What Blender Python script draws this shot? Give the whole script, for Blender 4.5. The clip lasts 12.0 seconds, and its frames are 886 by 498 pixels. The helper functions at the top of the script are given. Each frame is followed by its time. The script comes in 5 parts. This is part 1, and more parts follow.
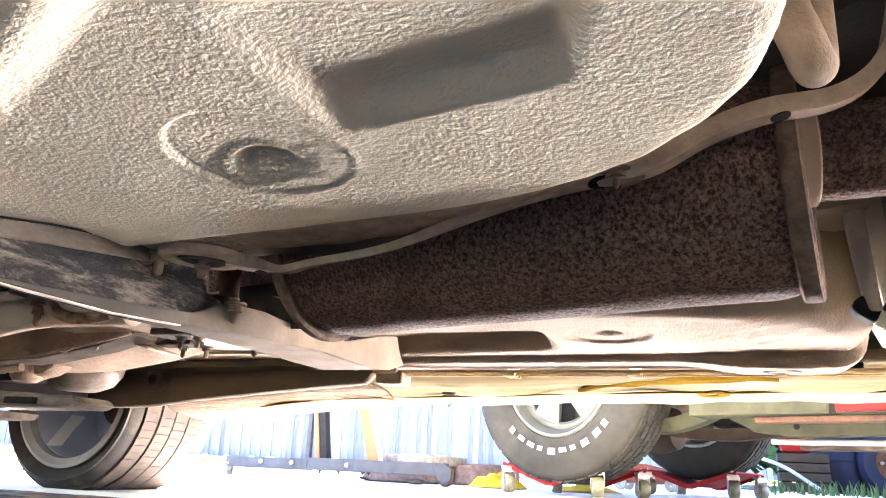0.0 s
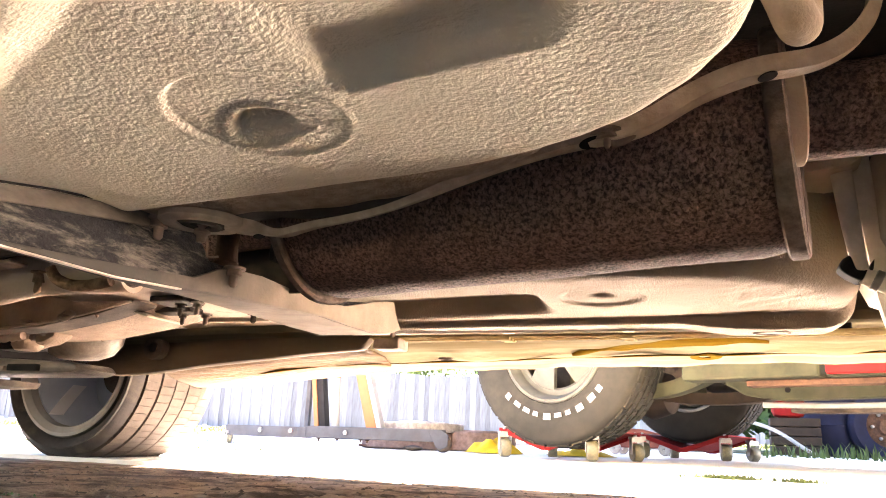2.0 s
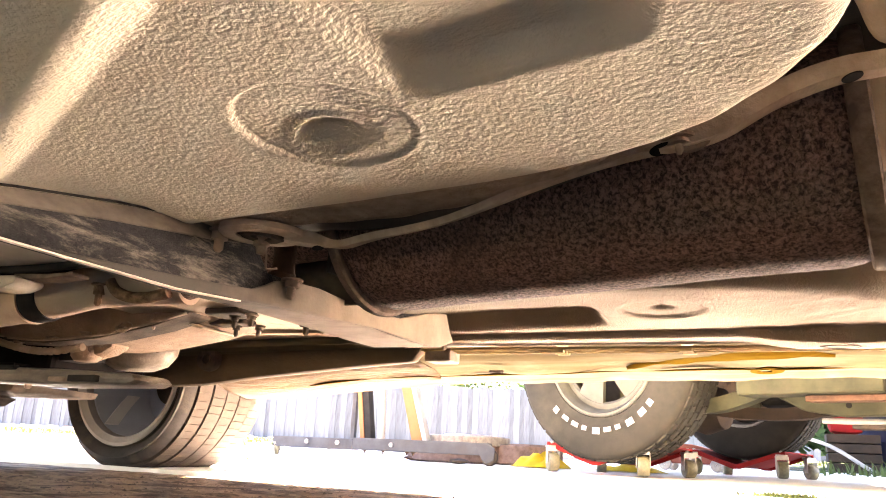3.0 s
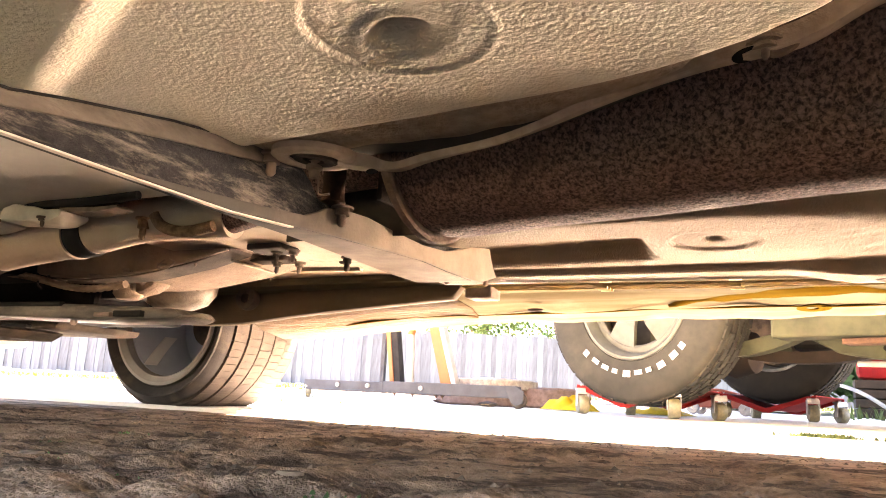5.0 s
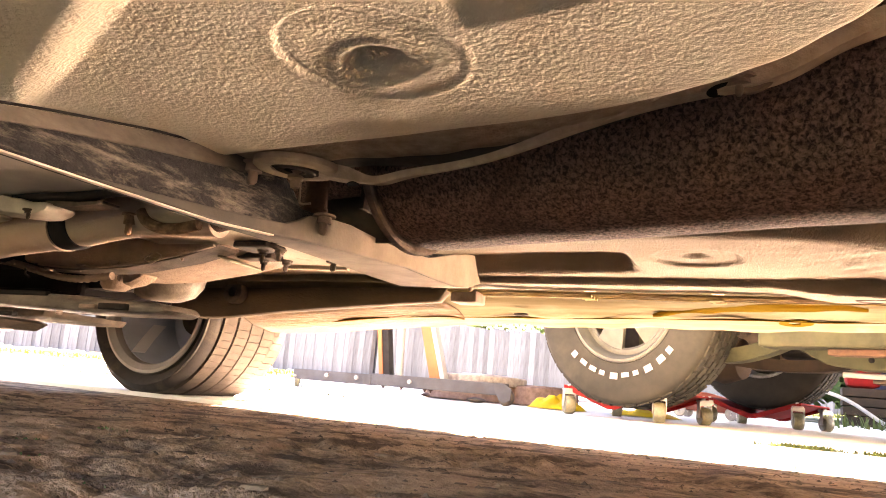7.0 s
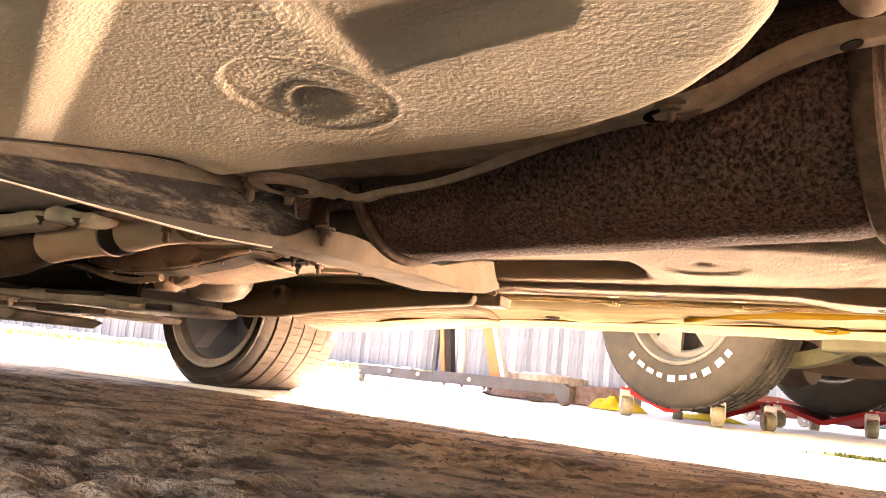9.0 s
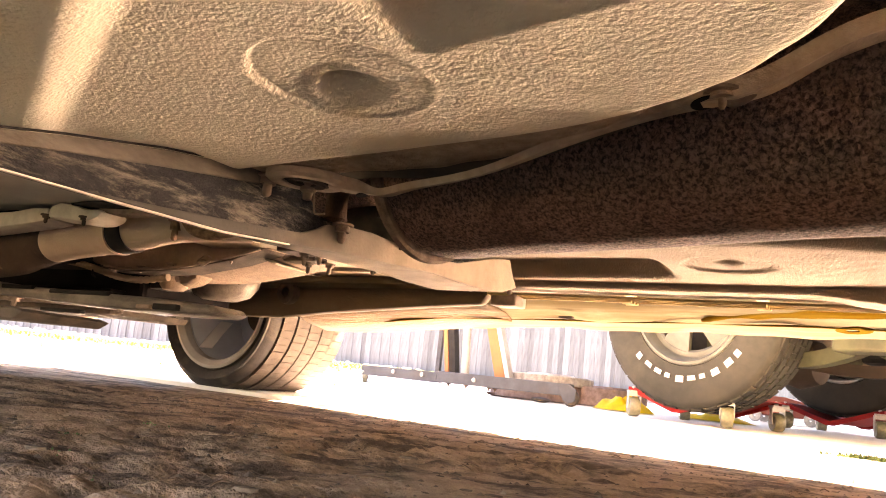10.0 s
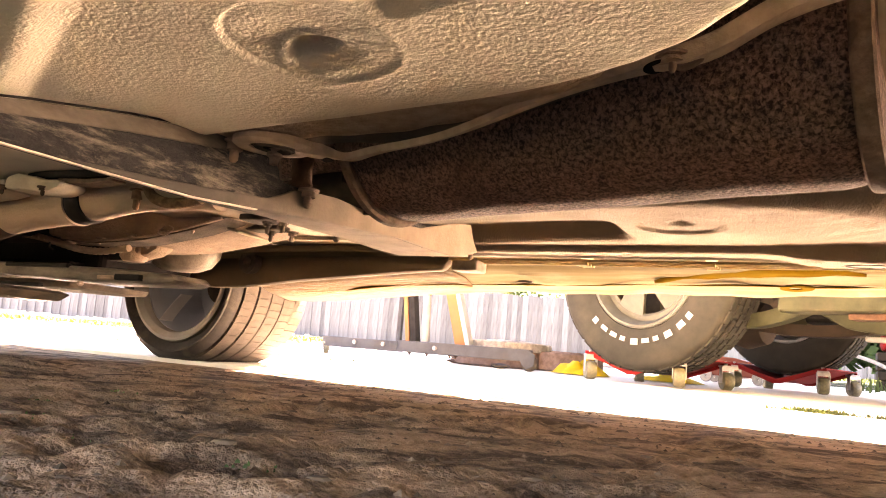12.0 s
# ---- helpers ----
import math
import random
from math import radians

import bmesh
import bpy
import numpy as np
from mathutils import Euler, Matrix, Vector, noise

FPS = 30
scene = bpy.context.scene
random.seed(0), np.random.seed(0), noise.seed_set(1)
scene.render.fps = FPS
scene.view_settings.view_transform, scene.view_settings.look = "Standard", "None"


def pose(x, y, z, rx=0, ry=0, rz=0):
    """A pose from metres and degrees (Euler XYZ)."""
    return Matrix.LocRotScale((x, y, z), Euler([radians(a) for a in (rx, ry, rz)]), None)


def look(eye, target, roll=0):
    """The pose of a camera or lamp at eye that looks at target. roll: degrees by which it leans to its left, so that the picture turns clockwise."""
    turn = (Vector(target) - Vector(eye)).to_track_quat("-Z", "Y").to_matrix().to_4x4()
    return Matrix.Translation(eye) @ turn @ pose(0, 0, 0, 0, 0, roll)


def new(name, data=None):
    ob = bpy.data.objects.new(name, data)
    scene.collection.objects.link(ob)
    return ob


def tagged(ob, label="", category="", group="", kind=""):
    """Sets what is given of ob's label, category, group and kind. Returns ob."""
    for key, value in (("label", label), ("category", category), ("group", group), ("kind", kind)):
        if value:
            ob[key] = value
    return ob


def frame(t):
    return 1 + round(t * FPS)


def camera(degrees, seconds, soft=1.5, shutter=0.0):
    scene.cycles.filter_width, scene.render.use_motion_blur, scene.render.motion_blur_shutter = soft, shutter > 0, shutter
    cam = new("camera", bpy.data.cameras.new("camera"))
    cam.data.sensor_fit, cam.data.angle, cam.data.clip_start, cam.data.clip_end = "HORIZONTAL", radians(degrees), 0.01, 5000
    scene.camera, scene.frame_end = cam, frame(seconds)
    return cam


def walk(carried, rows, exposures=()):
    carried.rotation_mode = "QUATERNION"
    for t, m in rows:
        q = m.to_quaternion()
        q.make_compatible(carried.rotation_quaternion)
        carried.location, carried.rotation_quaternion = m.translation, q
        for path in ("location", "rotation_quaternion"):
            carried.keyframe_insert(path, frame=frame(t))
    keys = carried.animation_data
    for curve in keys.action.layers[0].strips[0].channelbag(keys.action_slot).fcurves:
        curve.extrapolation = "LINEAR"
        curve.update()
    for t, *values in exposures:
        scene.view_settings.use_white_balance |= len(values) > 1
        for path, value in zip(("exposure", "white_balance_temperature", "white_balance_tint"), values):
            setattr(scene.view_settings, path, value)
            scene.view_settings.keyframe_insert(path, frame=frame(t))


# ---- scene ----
cam = camera(62.1, 12.0, soft=1.0)
PATH = [
    (0, (0.025, -0.01, 0.097), (-0.023, 1.899, 0.69), 2.9),
    (0.5, (0.051, -0.035, 0.098), (0.002, 1.884, 0.659), 2.6),
    (1, (0.058, -0.042, 0.092), (0.047, 1.884, 0.631), 2.5),
    (1.5, (0.036, -0.032, 0.083), (0.035, 1.899, 0.601), 2.3),
    (2, (0.026, -0.021, 0.085), (-0.007, 1.911, 0.603), 2.3),
    (2.5, (0.015, -0.015, 0.087), (-0.077, 1.906, 0.636), 2.7),
    (4.5, (-0.015, 0.011, 0.075), (-0.25, 1.943, 0.535), 2.8),
    (5, (-0.028, 0.014, 0.065), (-0.232, 1.961, 0.473), 3.1),
    (5.5, (-0.004, -0.006, 0.077), (-0.182, 1.95, 0.457), 3.6),
    (6, (-0.016, 0.0, 0.071), (-0.173, 1.961, 0.434), 4.0),
    (6.5, (-0.003, -0.011, 0.078), (-0.159, 1.949, 0.446), 4.4),
    (7, (-0.01, 0.005, 0.088), (-0.204, 1.958, 0.473), 5.1),
    (9, (0.093, -0.026, 0.107), (-0.308, 1.901, 0.461), 6.4),
    (9.5, (0.052, 0.017, 0.106), (-0.363, 1.941, 0.46), 6.2),
    (10, (0.061, 0.0, 0.106), (-0.339, 1.928, 0.461), 6.3),
    (10.5, (0.065, -0.013, 0.108), (-0.299, 1.924, 0.446), 6.4),
    (11, (0.059, -0.018, 0.092), (-0.266, 1.93, 0.409), 5.7),
    (11.5, (0.045, -0.013, 0.088), (-0.256, 1.941, 0.39), 5.1),
    (12, (0.059, -0.025, 0.091), (-0.223, 1.933, 0.381), 4.9),
]
EXPO = [(0.0, 6.78, 5600, 20), (1.0, 6.68, 5850, 22), (1.8, 6.61, 6600, 25), (2.5, 6.55, 7200, 28), (3.5, 6.66, 7150, 27), (4.5, 6.74, 6600, 25), (5.0, 6.57, 7600, 29), (5.6, 6.46, 8150, 32), (9.0, 6.42, 8500, 34), (12.0, 6.36, 9000, 35)]
walk(cam, [(t, look(eye, target, roll)) for t, eye, target, roll in PATH], EXPO)

# ---- light ----
world = bpy.data.worlds.new("sky")
scene.world = world
world.use_nodes = True
wn = world.node_tree.nodes
sky = wn.new("ShaderNodeTexSky")
sky.sky_type, sky.sun_disc = "NISHITA", False
SUN_EL, SUN_AZ = 62.0, 78.0
sky.sun_elevation, sky.sun_rotation = radians(SUN_EL), radians(SUN_AZ)
wn["Background"].inputs["Strength"].default_value = 0.030
world.node_tree.links.new(sky.outputs["Color"], wn["Background"].inputs["Color"])
sun = new("sun", bpy.data.lights.new("sun", "SUN"))
sun.data.energy, sun.data.angle, sun.data.color = 5.0, radians(0.5), (1.0, 0.94, 0.84)
sun.matrix_world = look((math.sin(radians(SUN_AZ)) * math.cos(radians(SUN_EL)) * 20, math.cos(radians(SUN_AZ)) * math.cos(radians(SUN_EL)) * 20, math.sin(radians(SUN_EL)) * 20), (0, 0, 0))


# ---- materials ----
def material(name, base, rough=0.8, metal=0.0, second=None, scale=20.0, amount=0.5, stretch=(1, 1, 1), bump=0.0, bump_scale=200.0, bump_stretch=None,
             dust=None, dust_scale=6.0, dust_amount=0.5, dust_stretch=(1, 1, 1), island=0.0, detail=4.0, rand=0.0, dust_soft=0.3, warp=0.0, grain=0.6):
    """Two-scale colour noise, dust patches and a fine bump, in object space at real size."""
    m = bpy.data.materials.new(name)
    m.use_nodes = True
    n, l = m.node_tree.nodes, m.node_tree.links
    bsdf = n["Principled BSDF"]
    bsdf.inputs["Roughness"].default_value, bsdf.inputs["Metallic"].default_value = rough, metal
    if rough >= 0.7:
        bsdf.inputs["Specular IOR Level"].default_value = 0.15
    coord = n.new("ShaderNodeTexCoord")

    def noise_at(s, st, d=detail):
        mp = n.new("ShaderNodeMapping")
        mp.inputs["Scale"].default_value = st
        l.new(coord.outputs["Object"], mp.inputs["Vector"])
        t = n.new("ShaderNodeTexNoise")
        t.inputs["Scale"].default_value, t.inputs["Detail"].default_value, t.inputs["Roughness"].default_value = s, d, grain
        t.inputs["Distortion"].default_value = warp
        l.new(mp.outputs["Vector"], t.inputs["Vector"])
        return t.outputs["Fac"]

    def ramp(src, lo, hi):
        r = n.new("ShaderNodeMapRange")
        r.inputs["From Min"].default_value, r.inputs["From Max"].default_value = lo, hi
        l.new(src, r.inputs["Value"])
        return r.outputs["Result"]

    def mix(fac, a, b):
        x = n.new("ShaderNodeMix")
        x.data_type = "RGBA"
        if hasattr(fac, "node"):
            l.new(fac, x.inputs["Factor"])
        else:
            x.inputs["Factor"].default_value = fac
        for s, v in ((x.inputs[6], a), (x.inputs[7], b)):
            if hasattr(v, "node"):
                l.new(v, s)
            else:
                s.default_value = (*v, 1)
        return x.outputs[2]

    second = second or tuple(c * 0.6 for c in base)
    col = mix(ramp(noise_at(scale, stretch), 0.5 - 0.25 * (1.01 - amount), 0.5 + 0.25 * (1.01 - amount)), second, base)
    if dust:
        col = mix(ramp(noise_at(dust_scale, dust_stretch), 0.75 - dust_amount * 0.5, 0.75 + dust_soft - dust_amount * 0.5), col, dust)
    if rand or island:
        src = n.new("ShaderNodeObjectInfo").outputs["Random"] if rand else n.new("ShaderNodeNewGeometry").outputs["Random Per Island"]
        h = n.new("ShaderNodeHueSaturation")
        l.new(ramp(src, -1.0, 1.0), h.inputs["Fac"])
        r = n.new("ShaderNodeMapRange")
        r.inputs["To Min"].default_value, r.inputs["To Max"].default_value = 1 - (rand or island), 1 + (rand or island)
        l.new(src, r.inputs["Value"])
        l.new(r.outputs["Result"], h.inputs["Value"])
        l.new(col, h.inputs["Color"])
        h.inputs["Fac"].default_value = 1.0
        for k in list(h.inputs["Fac"].links):
            l.remove(k)
        col = h.outputs["Color"]
    l.new(col, bsdf.inputs["Base Color"])
    if bump:
        b = n.new("ShaderNodeBump")
        b.inputs["Strength"].default_value, b.inputs["Distance"].default_value = bump, 1.2 / bump_scale
        fine = noise_at(bump_scale, bump_stretch or stretch, 3.0)
        fine.node.inputs["Distortion"].default_value = 0.0
        l.new(fine, b.inputs["Height"])
        l.new(b.outputs["Normal"], bsdf.inputs["Normal"])
    return m


UNDERCOAT = material("undercoat", (0.77, 0.705, 0.575), 0.85, second=(0.68, 0.615, 0.487), scale=7, amount=0.15, bump=0.62, bump_scale=270, bump_stretch=(0.75, 1.0, 1.0), dust=(0.82, 0.755, 0.63), dust_scale=26, dust_amount=0.36, dust_stretch=(0.12, 1.5, 1))
RUST = material("rust", (0.190, 0.122, 0.102), 0.75, second=(0.038, 0.023, 0.019), scale=290, amount=0.55, stretch=(1, 1, 0.85), bump=0.5, bump_scale=260, dust=(0.062, 0.038, 0.031), dust_scale=13, dust_amount=0.48, detail=5.0, warp=0.5)
BLACK_PAINT = material("black_paint", (0.040, 0.039, 0.041), 0.7, second=(0.014, 0.014, 0.016), scale=130, amount=0.35, stretch=(1, 0.45, 1), bump=0.7, bump_scale=140, detail=13.0, dust=(0.175, 0.156, 0.132), dust_scale=48, dust_amount=0.52, dust_soft=0.14, dust_stretch=(1, 0.28, 1.2), warp=0.3, grain=0.78)
DUSTY = material("dusty_steel", (0.27, 0.202, 0.160), 0.8, second=(0.135, 0.098, 0.077), scale=30, amount=0.4, bump=0.35, bump_scale=260, detail=7.0, dust=(0.34, 0.285, 0.225), dust_scale=17, dust_amount=0.40)
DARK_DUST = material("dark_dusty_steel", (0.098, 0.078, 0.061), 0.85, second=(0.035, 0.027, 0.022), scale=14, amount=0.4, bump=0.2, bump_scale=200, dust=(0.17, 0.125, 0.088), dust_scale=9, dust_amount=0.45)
ALLOY = material("dusty_alloy", (0.30, 0.26, 0.215), 0.6, 0.2, second=(0.15, 0.125, 0.10), scale=30, amount=0.4, bump=0.25, bump_scale=200)
BLACK = material("black_plastic", (0.02, 0.019, 0.018), 0.85, second=(0.012, 0.011, 0.011), scale=20, amount=0.3)
# cream made far darker than the body to offset light off the concrete
SILL = material("darkened_cream_sill", (0.100, 0.090, 0.062), 0.8, second=(0.076, 0.062, 0.036), scale=8, amount=0.60, stretch=(0.22, 2.4, 2.4), detail=8.0, warp=0.5, dust=(0.115, 0.108, 0.080), dust_scale=6, dust_amount=0.42, bump=0.15, bump_scale=120)
RUBBER = material("dusty_rubber", (0.045, 0.040, 0.036), 0.75, second=(0.028, 0.026, 0.025), scale=30, amount=0.3, dust=(0.10, 0.08, 0.06), dust_scale=14, dust_amount=0.45, bump=0.15, bump_scale=250)
TREAD = material("dusty_tread", (0.044, 0.034, 0.026), 0.85, second=(0.030, 0.023, 0.018), scale=26, amount=0.4, bump=0.2, bump_scale=250)
# near-black, for the dark of openings drawn as solid discs and boxes
VOID = material("dark_void", (0.006, 0.005, 0.005), 1.0)
RIM = material("machined_rim", (0.050, 0.049, 0.034), 0.6, second=(0.032, 0.031, 0.021), scale=20, amount=0.3)
DIRT = material("packed_dirt", (0.40, 0.298, 0.208), 0.95, second=(0.235, 0.170, 0.118), scale=26, amount=0.35, detail=12.0, bump=1.0, bump_scale=120, bump_stretch=(1, 1, 1), dust=(0.080, 0.058, 0.042), dust_scale=11.0, dust_amount=0.60, dust_soft=0.13, dust_stretch=(0.6, 1.0, 1.0), warp=0.4, grain=0.72)
# kept dark so that little light bounces under the near side
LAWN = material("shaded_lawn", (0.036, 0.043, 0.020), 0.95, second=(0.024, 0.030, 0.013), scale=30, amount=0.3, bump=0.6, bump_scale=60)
CONCRETE = material("pale_concrete", (0.74, 0.69, 0.60), 0.9, second=(0.64, 0.59, 0.51), scale=4, amount=0.2, bump=0.3, bump_scale=90, dust=(0.60, 0.53, 0.42), dust_scale=0.8, dust_amount=0.45)
STONE = material("pebble", (0.16, 0.125, 0.09), 0.9, second=(0.08, 0.065, 0.05), scale=60, amount=0.4, island=0.5)
WEED = material("grass_blade", (0.040, 0.066, 0.016), 0.8, second=(0.055, 0.066, 0.023), scale=3, amount=0.2, island=0.35)
WOOD = material("weathered_fence", (0.076, 0.104, 0.136), 0.9, second=(0.050, 0.067, 0.088), scale=5, amount=0.35, stretch=(3, 3, 0.4), rand=0.24)
ORANGE = material("orange_paint", (0.26, 0.078, 0.004), 0.55, second=(0.20, 0.058, 0.003), scale=12, amount=0.3)
PIPE = material("dusty_pipe", (0.55, 0.44, 0.345), 0.85, second=(0.43, 0.325, 0.25), scale=12, amount=0.3, bump=0.25, bump_scale=260, detail=7.0, dust=(0.53, 0.42, 0.33), dust_scale=9, dust_amount=0.45)
SOOT = material("sooty_pipe", (0.075, 0.050, 0.036), 0.85, second=(0.022, 0.016, 0.013), scale=10, amount=0.35, bump=0.25, bump_scale=200, dust=(0.33, 0.235, 0.165), dust_scale=12, dust_amount=0.32, dust_soft=0.10)
GEAR = material("dusty_casting", (0.33, 0.243, 0.178), 0.85, second=(0.20, 0.143, 0.103), scale=14, amount=0.35, detail=7.0, bump=0.35, bump_scale=160)
TAN = material("tan_dust_panel", (0.54, 0.455, 0.35), 0.85, second=(0.38, 0.30, 0.215), scale=8, amount=0.3, detail=7.0, bump=0.3, bump_scale=220, dust=(0.22, 0.17, 0.125), dust_scale=16, dust_amount=0.34, dust_soft=0.15)
# undercoat with browner dust, darkened further to offset the strong light on it
DUSTY_DARK_COAT = material("dusty_darkened_undercoat", (0.28, 0.225, 0.168), 0.85, second=(0.21, 0.166, 0.122), scale=6, amount=0.2, bump=0.6, bump_scale=270, dust=(0.33, 0.27, 0.205), dust_scale=9, dust_amount=0.42, dust_stretch=(0.4, 1.2, 1))
WHITE = material("white_paint", (0.30, 0.295, 0.28), 0.72, second=(0.24, 0.235, 0.22), scale=15, amount=0.3)
GREY = material("grey_paint", (0.062, 0.064, 0.070), 0.7, second=(0.042, 0.043, 0.046), scale=12, amount=0.35, dust=(0.07, 0.06, 0.053), dust_scale=7, dust_amount=0.35)
RED = material("red_paint", (0.17, 0.005, 0.004), 0.75, second=(0.13, 0.006, 0.005), scale=14, amount=0.35)
RED_ORANGE = material("orange_red_paint", (0.17, 0.024, 0.005), 0.5, second=(0.13, 0.019, 0.005), scale=14, amount=0.35)
YELLOW = material("yellow_cloth", (0.52, 0.34, 0.012), 0.7, second=(0.38, 0.24, 0.012), scale=20, amount=0.3)
NYLON = material("caster_nylon", (0.13, 0.115, 0.062), 0.5, second=(0.07, 0.062, 0.035), scale=60, amount=0.35)
STEEL = material("zinc_steel", (0.28, 0.265, 0.245), 0.45, 0.7, second=(0.2, 0.185, 0.17), scale=40, amount=0.3)
OLIVE = material("olive_underbody", (0.036, 0.037, 0.019), 0.75, second=(0.020, 0.020, 0.011), scale=10, amount=0.4, dust=(0.050, 0.042, 0.026), dust_scale=6, dust_amount=0.4)
DARK_IRON = material("brown_iron", (0.034, 0.023, 0.015), 0.8, second=(0.020, 0.014, 0.010), scale=12, amount=0.3, bump=0.2, bump_scale=200)
RUSTY_IRON = material("rusty_iron", (0.095, 0.050, 0.030), 0.8, second=(0.045, 0.025, 0.017), scale=40, amount=0.35, detail=7.0, bump=0.35, bump_scale=260)
DUSTY_RUBBER = material("dusty_sidewall", (0.023, 0.021, 0.016), 0.8, second=(0.015, 0.014, 0.011), scale=14, amount=0.35, bump=0.15, bump_scale=200, dust=(0.038, 0.034, 0.024), dust_scale=5, dust_amount=0.45)
TREE = material("leaves", (0.055, 0.105, 0.03), 0.7, second=(0.03, 0.06, 0.02), scale=2, amount=0.2, island=0.4)
BARK = material("bark", (0.14, 0.10, 0.07), 0.9, scale=10)
PAINT_BODY = material("cream_body", (0.70, 0.58, 0.36), 0.35, second=(0.64, 0.52, 0.31), scale=4, amount=0.2)
PALE = material("pale_rubber", (0.74, 0.67, 0.57), 0.8, second=(0.60, 0.53, 0.445), scale=40, amount=0.3, detail=6.0, bump=0.2, bump_scale=200)
BEAM_TOP = material("dusty_black_flange", (0.150, 0.130, 0.106), 0.8, second=(0.075, 0.067, 0.058), scale=60, amount=0.3, stretch=(1, 0.4, 1), bump=0.3, bump_scale=150)
# steel darkened to carry the shadow band next to the bracket rail
SHADOWED_STEEL = material("shadow_grey_steel", (0.085, 0.078, 0.068), 0.75, second=(0.055, 0.050, 0.044), scale=25, amount=0.3, bump=0.1, bump_scale=150)
FLANGE_RUST = material("dusty_rust_rim", (0.17, 0.125, 0.098), 0.8, second=(0.085, 0.060, 0.048), scale=70, amount=0.5, bump=0.3, bump_scale=300, detail=6.0)
RUSTY_CLAMP = material("rusty_clamp", (0.30, 0.185, 0.115), 0.9, second=(0.14, 0.085, 0.055), scale=90, amount=0.4, bump=0.6, bump_scale=220, detail=7.0)
PALE_RUST = material("pale_rusty_iron", (0.20, 0.135, 0.105), 0.8, second=(0.11, 0.068, 0.050), scale=30, amount=0.35, detail=7.0, bump=0.3, bump_scale=200)
DARK_ALLOY = material("dark_dusty_alloy", (0.155, 0.132, 0.106), 0.55, 0.1, second=(0.050, 0.042, 0.035), scale=22, amount=0.5, stretch=(0.4, 1, 1), bump=0.25, bump_scale=200, detail=7.0)
# white for the sun patch drawn inside the front wheel
SUN_WHITE = material("sun_patch_white", (0.85, 0.86, 0.88), 0.4, second=(0.8, 0.8, 0.82), scale=9, amount=0.2)
SLATE = material("slate_wheel_metal", (0.56, 0.63, 0.74), 0.45, 0.0, second=(0.45, 0.51, 0.60), scale=7, amount=0.2)
MUD_STRIP = material("muddy_strip", (0.082, 0.046, 0.015), 0.85, second=(0.040, 0.019, 0.006), scale=16, amount=0.35, stretch=(0.3, 1.4, 1.4), detail=7.0, bump=0.4, bump_scale=60, warp=0.8)
# near-black: the deep shade inside the tunnel is put into its colour
TUNNEL_DARK = material("shade_dark_tunnel", (0.030, 0.024, 0.021), 0.9, second=(0.018, 0.015, 0.013), scale=14, amount=0.3, bump=0.2, bump_scale=180)
LINE_DUST = material("yellowed_line", (0.42, 0.315, 0.14), 0.7, second=(0.26, 0.18, 0.075), scale=30, amount=0.3)
OCHRE = material("ochre_sealer", (0.052, 0.033, 0.0050), 0.9, second=(0.034, 0.0175, 0.0008), scale=12, amount=0.4, stretch=(0.3, 1, 1))
for mat in (SILL, OCHRE):      # gloss taken out so the sunlit concrete doesn't wash them out
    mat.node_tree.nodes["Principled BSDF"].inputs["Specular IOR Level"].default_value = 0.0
COAT_EDGE = material("rough_coat_edge", (0.46, 0.365, 0.275), 0.9, second=(0.31, 0.24, 0.175), scale=60, amount=0.35, bump=1.0, bump_scale=170, detail=6.0)
TANK_DUST = material("tank_dust", (0.56, 0.475, 0.39), 0.85, second=(0.45, 0.375, 0.30), scale=9, amount=0.25, bump=0.4, bump_scale=220, detail=6.0)
# darker copy of the sidewall rubber, for the far tyre in the vehicle's shade
SHADED_RUBBER = material("shaded_sidewall", (0.017, 0.0148, 0.012), 0.85, second=(0.011, 0.0098, 0.008), scale=14, amount=0.3)
RAIL_DUST = material("pale_rail_dust", (0.50, 0.40, 0.315), 0.85, second=(0.33, 0.255, 0.198), scale=40, amount=0.35, bump=0.3, bump_scale=240, detail=7.0)
BROWN_RAIL = material("brown_dusty_rail", (0.105, 0.076, 0.050), 0.85, second=(0.066, 0.047, 0.031), scale=9, amount=0.3, stretch=(0.5, 1, 1), bump=0.2, bump_scale=200, dust=(0.14, 0.105, 0.07), dust_scale=12, dust_amount=0.35)
GREY_PANEL = material("grey_dusty_panel", (0.62, 0.575, 0.51), 0.85, second=(0.50, 0.46, 0.405), scale=10, amount=0.25, bump=0.2, bump_scale=220)


def dusted_end(m, bare, v0, v1):
    """Dust that thins out along v until the bare paint shows."""
    n, l = m.node_tree.nodes, m.node_tree.links
    sock = n["Principled BSDF"].inputs["Base Color"]
    src = sock.links[0].from_socket
    coord, sep, rough_edge, add, rng_, mx = (n.new("ShaderNode" + k) for k in ("TexCoord", "SeparateXYZ", "TexNoise", "Math", "MapRange", "Mix"))
    l.new(coord.outputs["Object"], sep.inputs[0])
    l.new(coord.outputs["Object"], rough_edge.inputs["Vector"])
    rough_edge.inputs["Scale"].default_value, rough_edge.inputs["Detail"].default_value = 30, 8
    add.operation = "MULTIPLY_ADD"
    l.new(rough_edge.outputs["Fac"], add.inputs[0])
    add.inputs[1].default_value = 0.22
    l.new(sep.outputs["Y"], add.inputs[2])
    rng_.inputs["From Min"].default_value, rng_.inputs["From Max"].default_value = v0 + 0.11, v1 + 0.11
    l.new(add.outputs[0], rng_.inputs["Value"])
    mx.data_type = "RGBA"
    l.new(rng_.outputs["Result"], mx.inputs["Factor"])
    mx.inputs[6].default_value = (*bare, 1)
    l.new(src, mx.inputs[7])
    l.new(mx.outputs[2], sock)
    return m


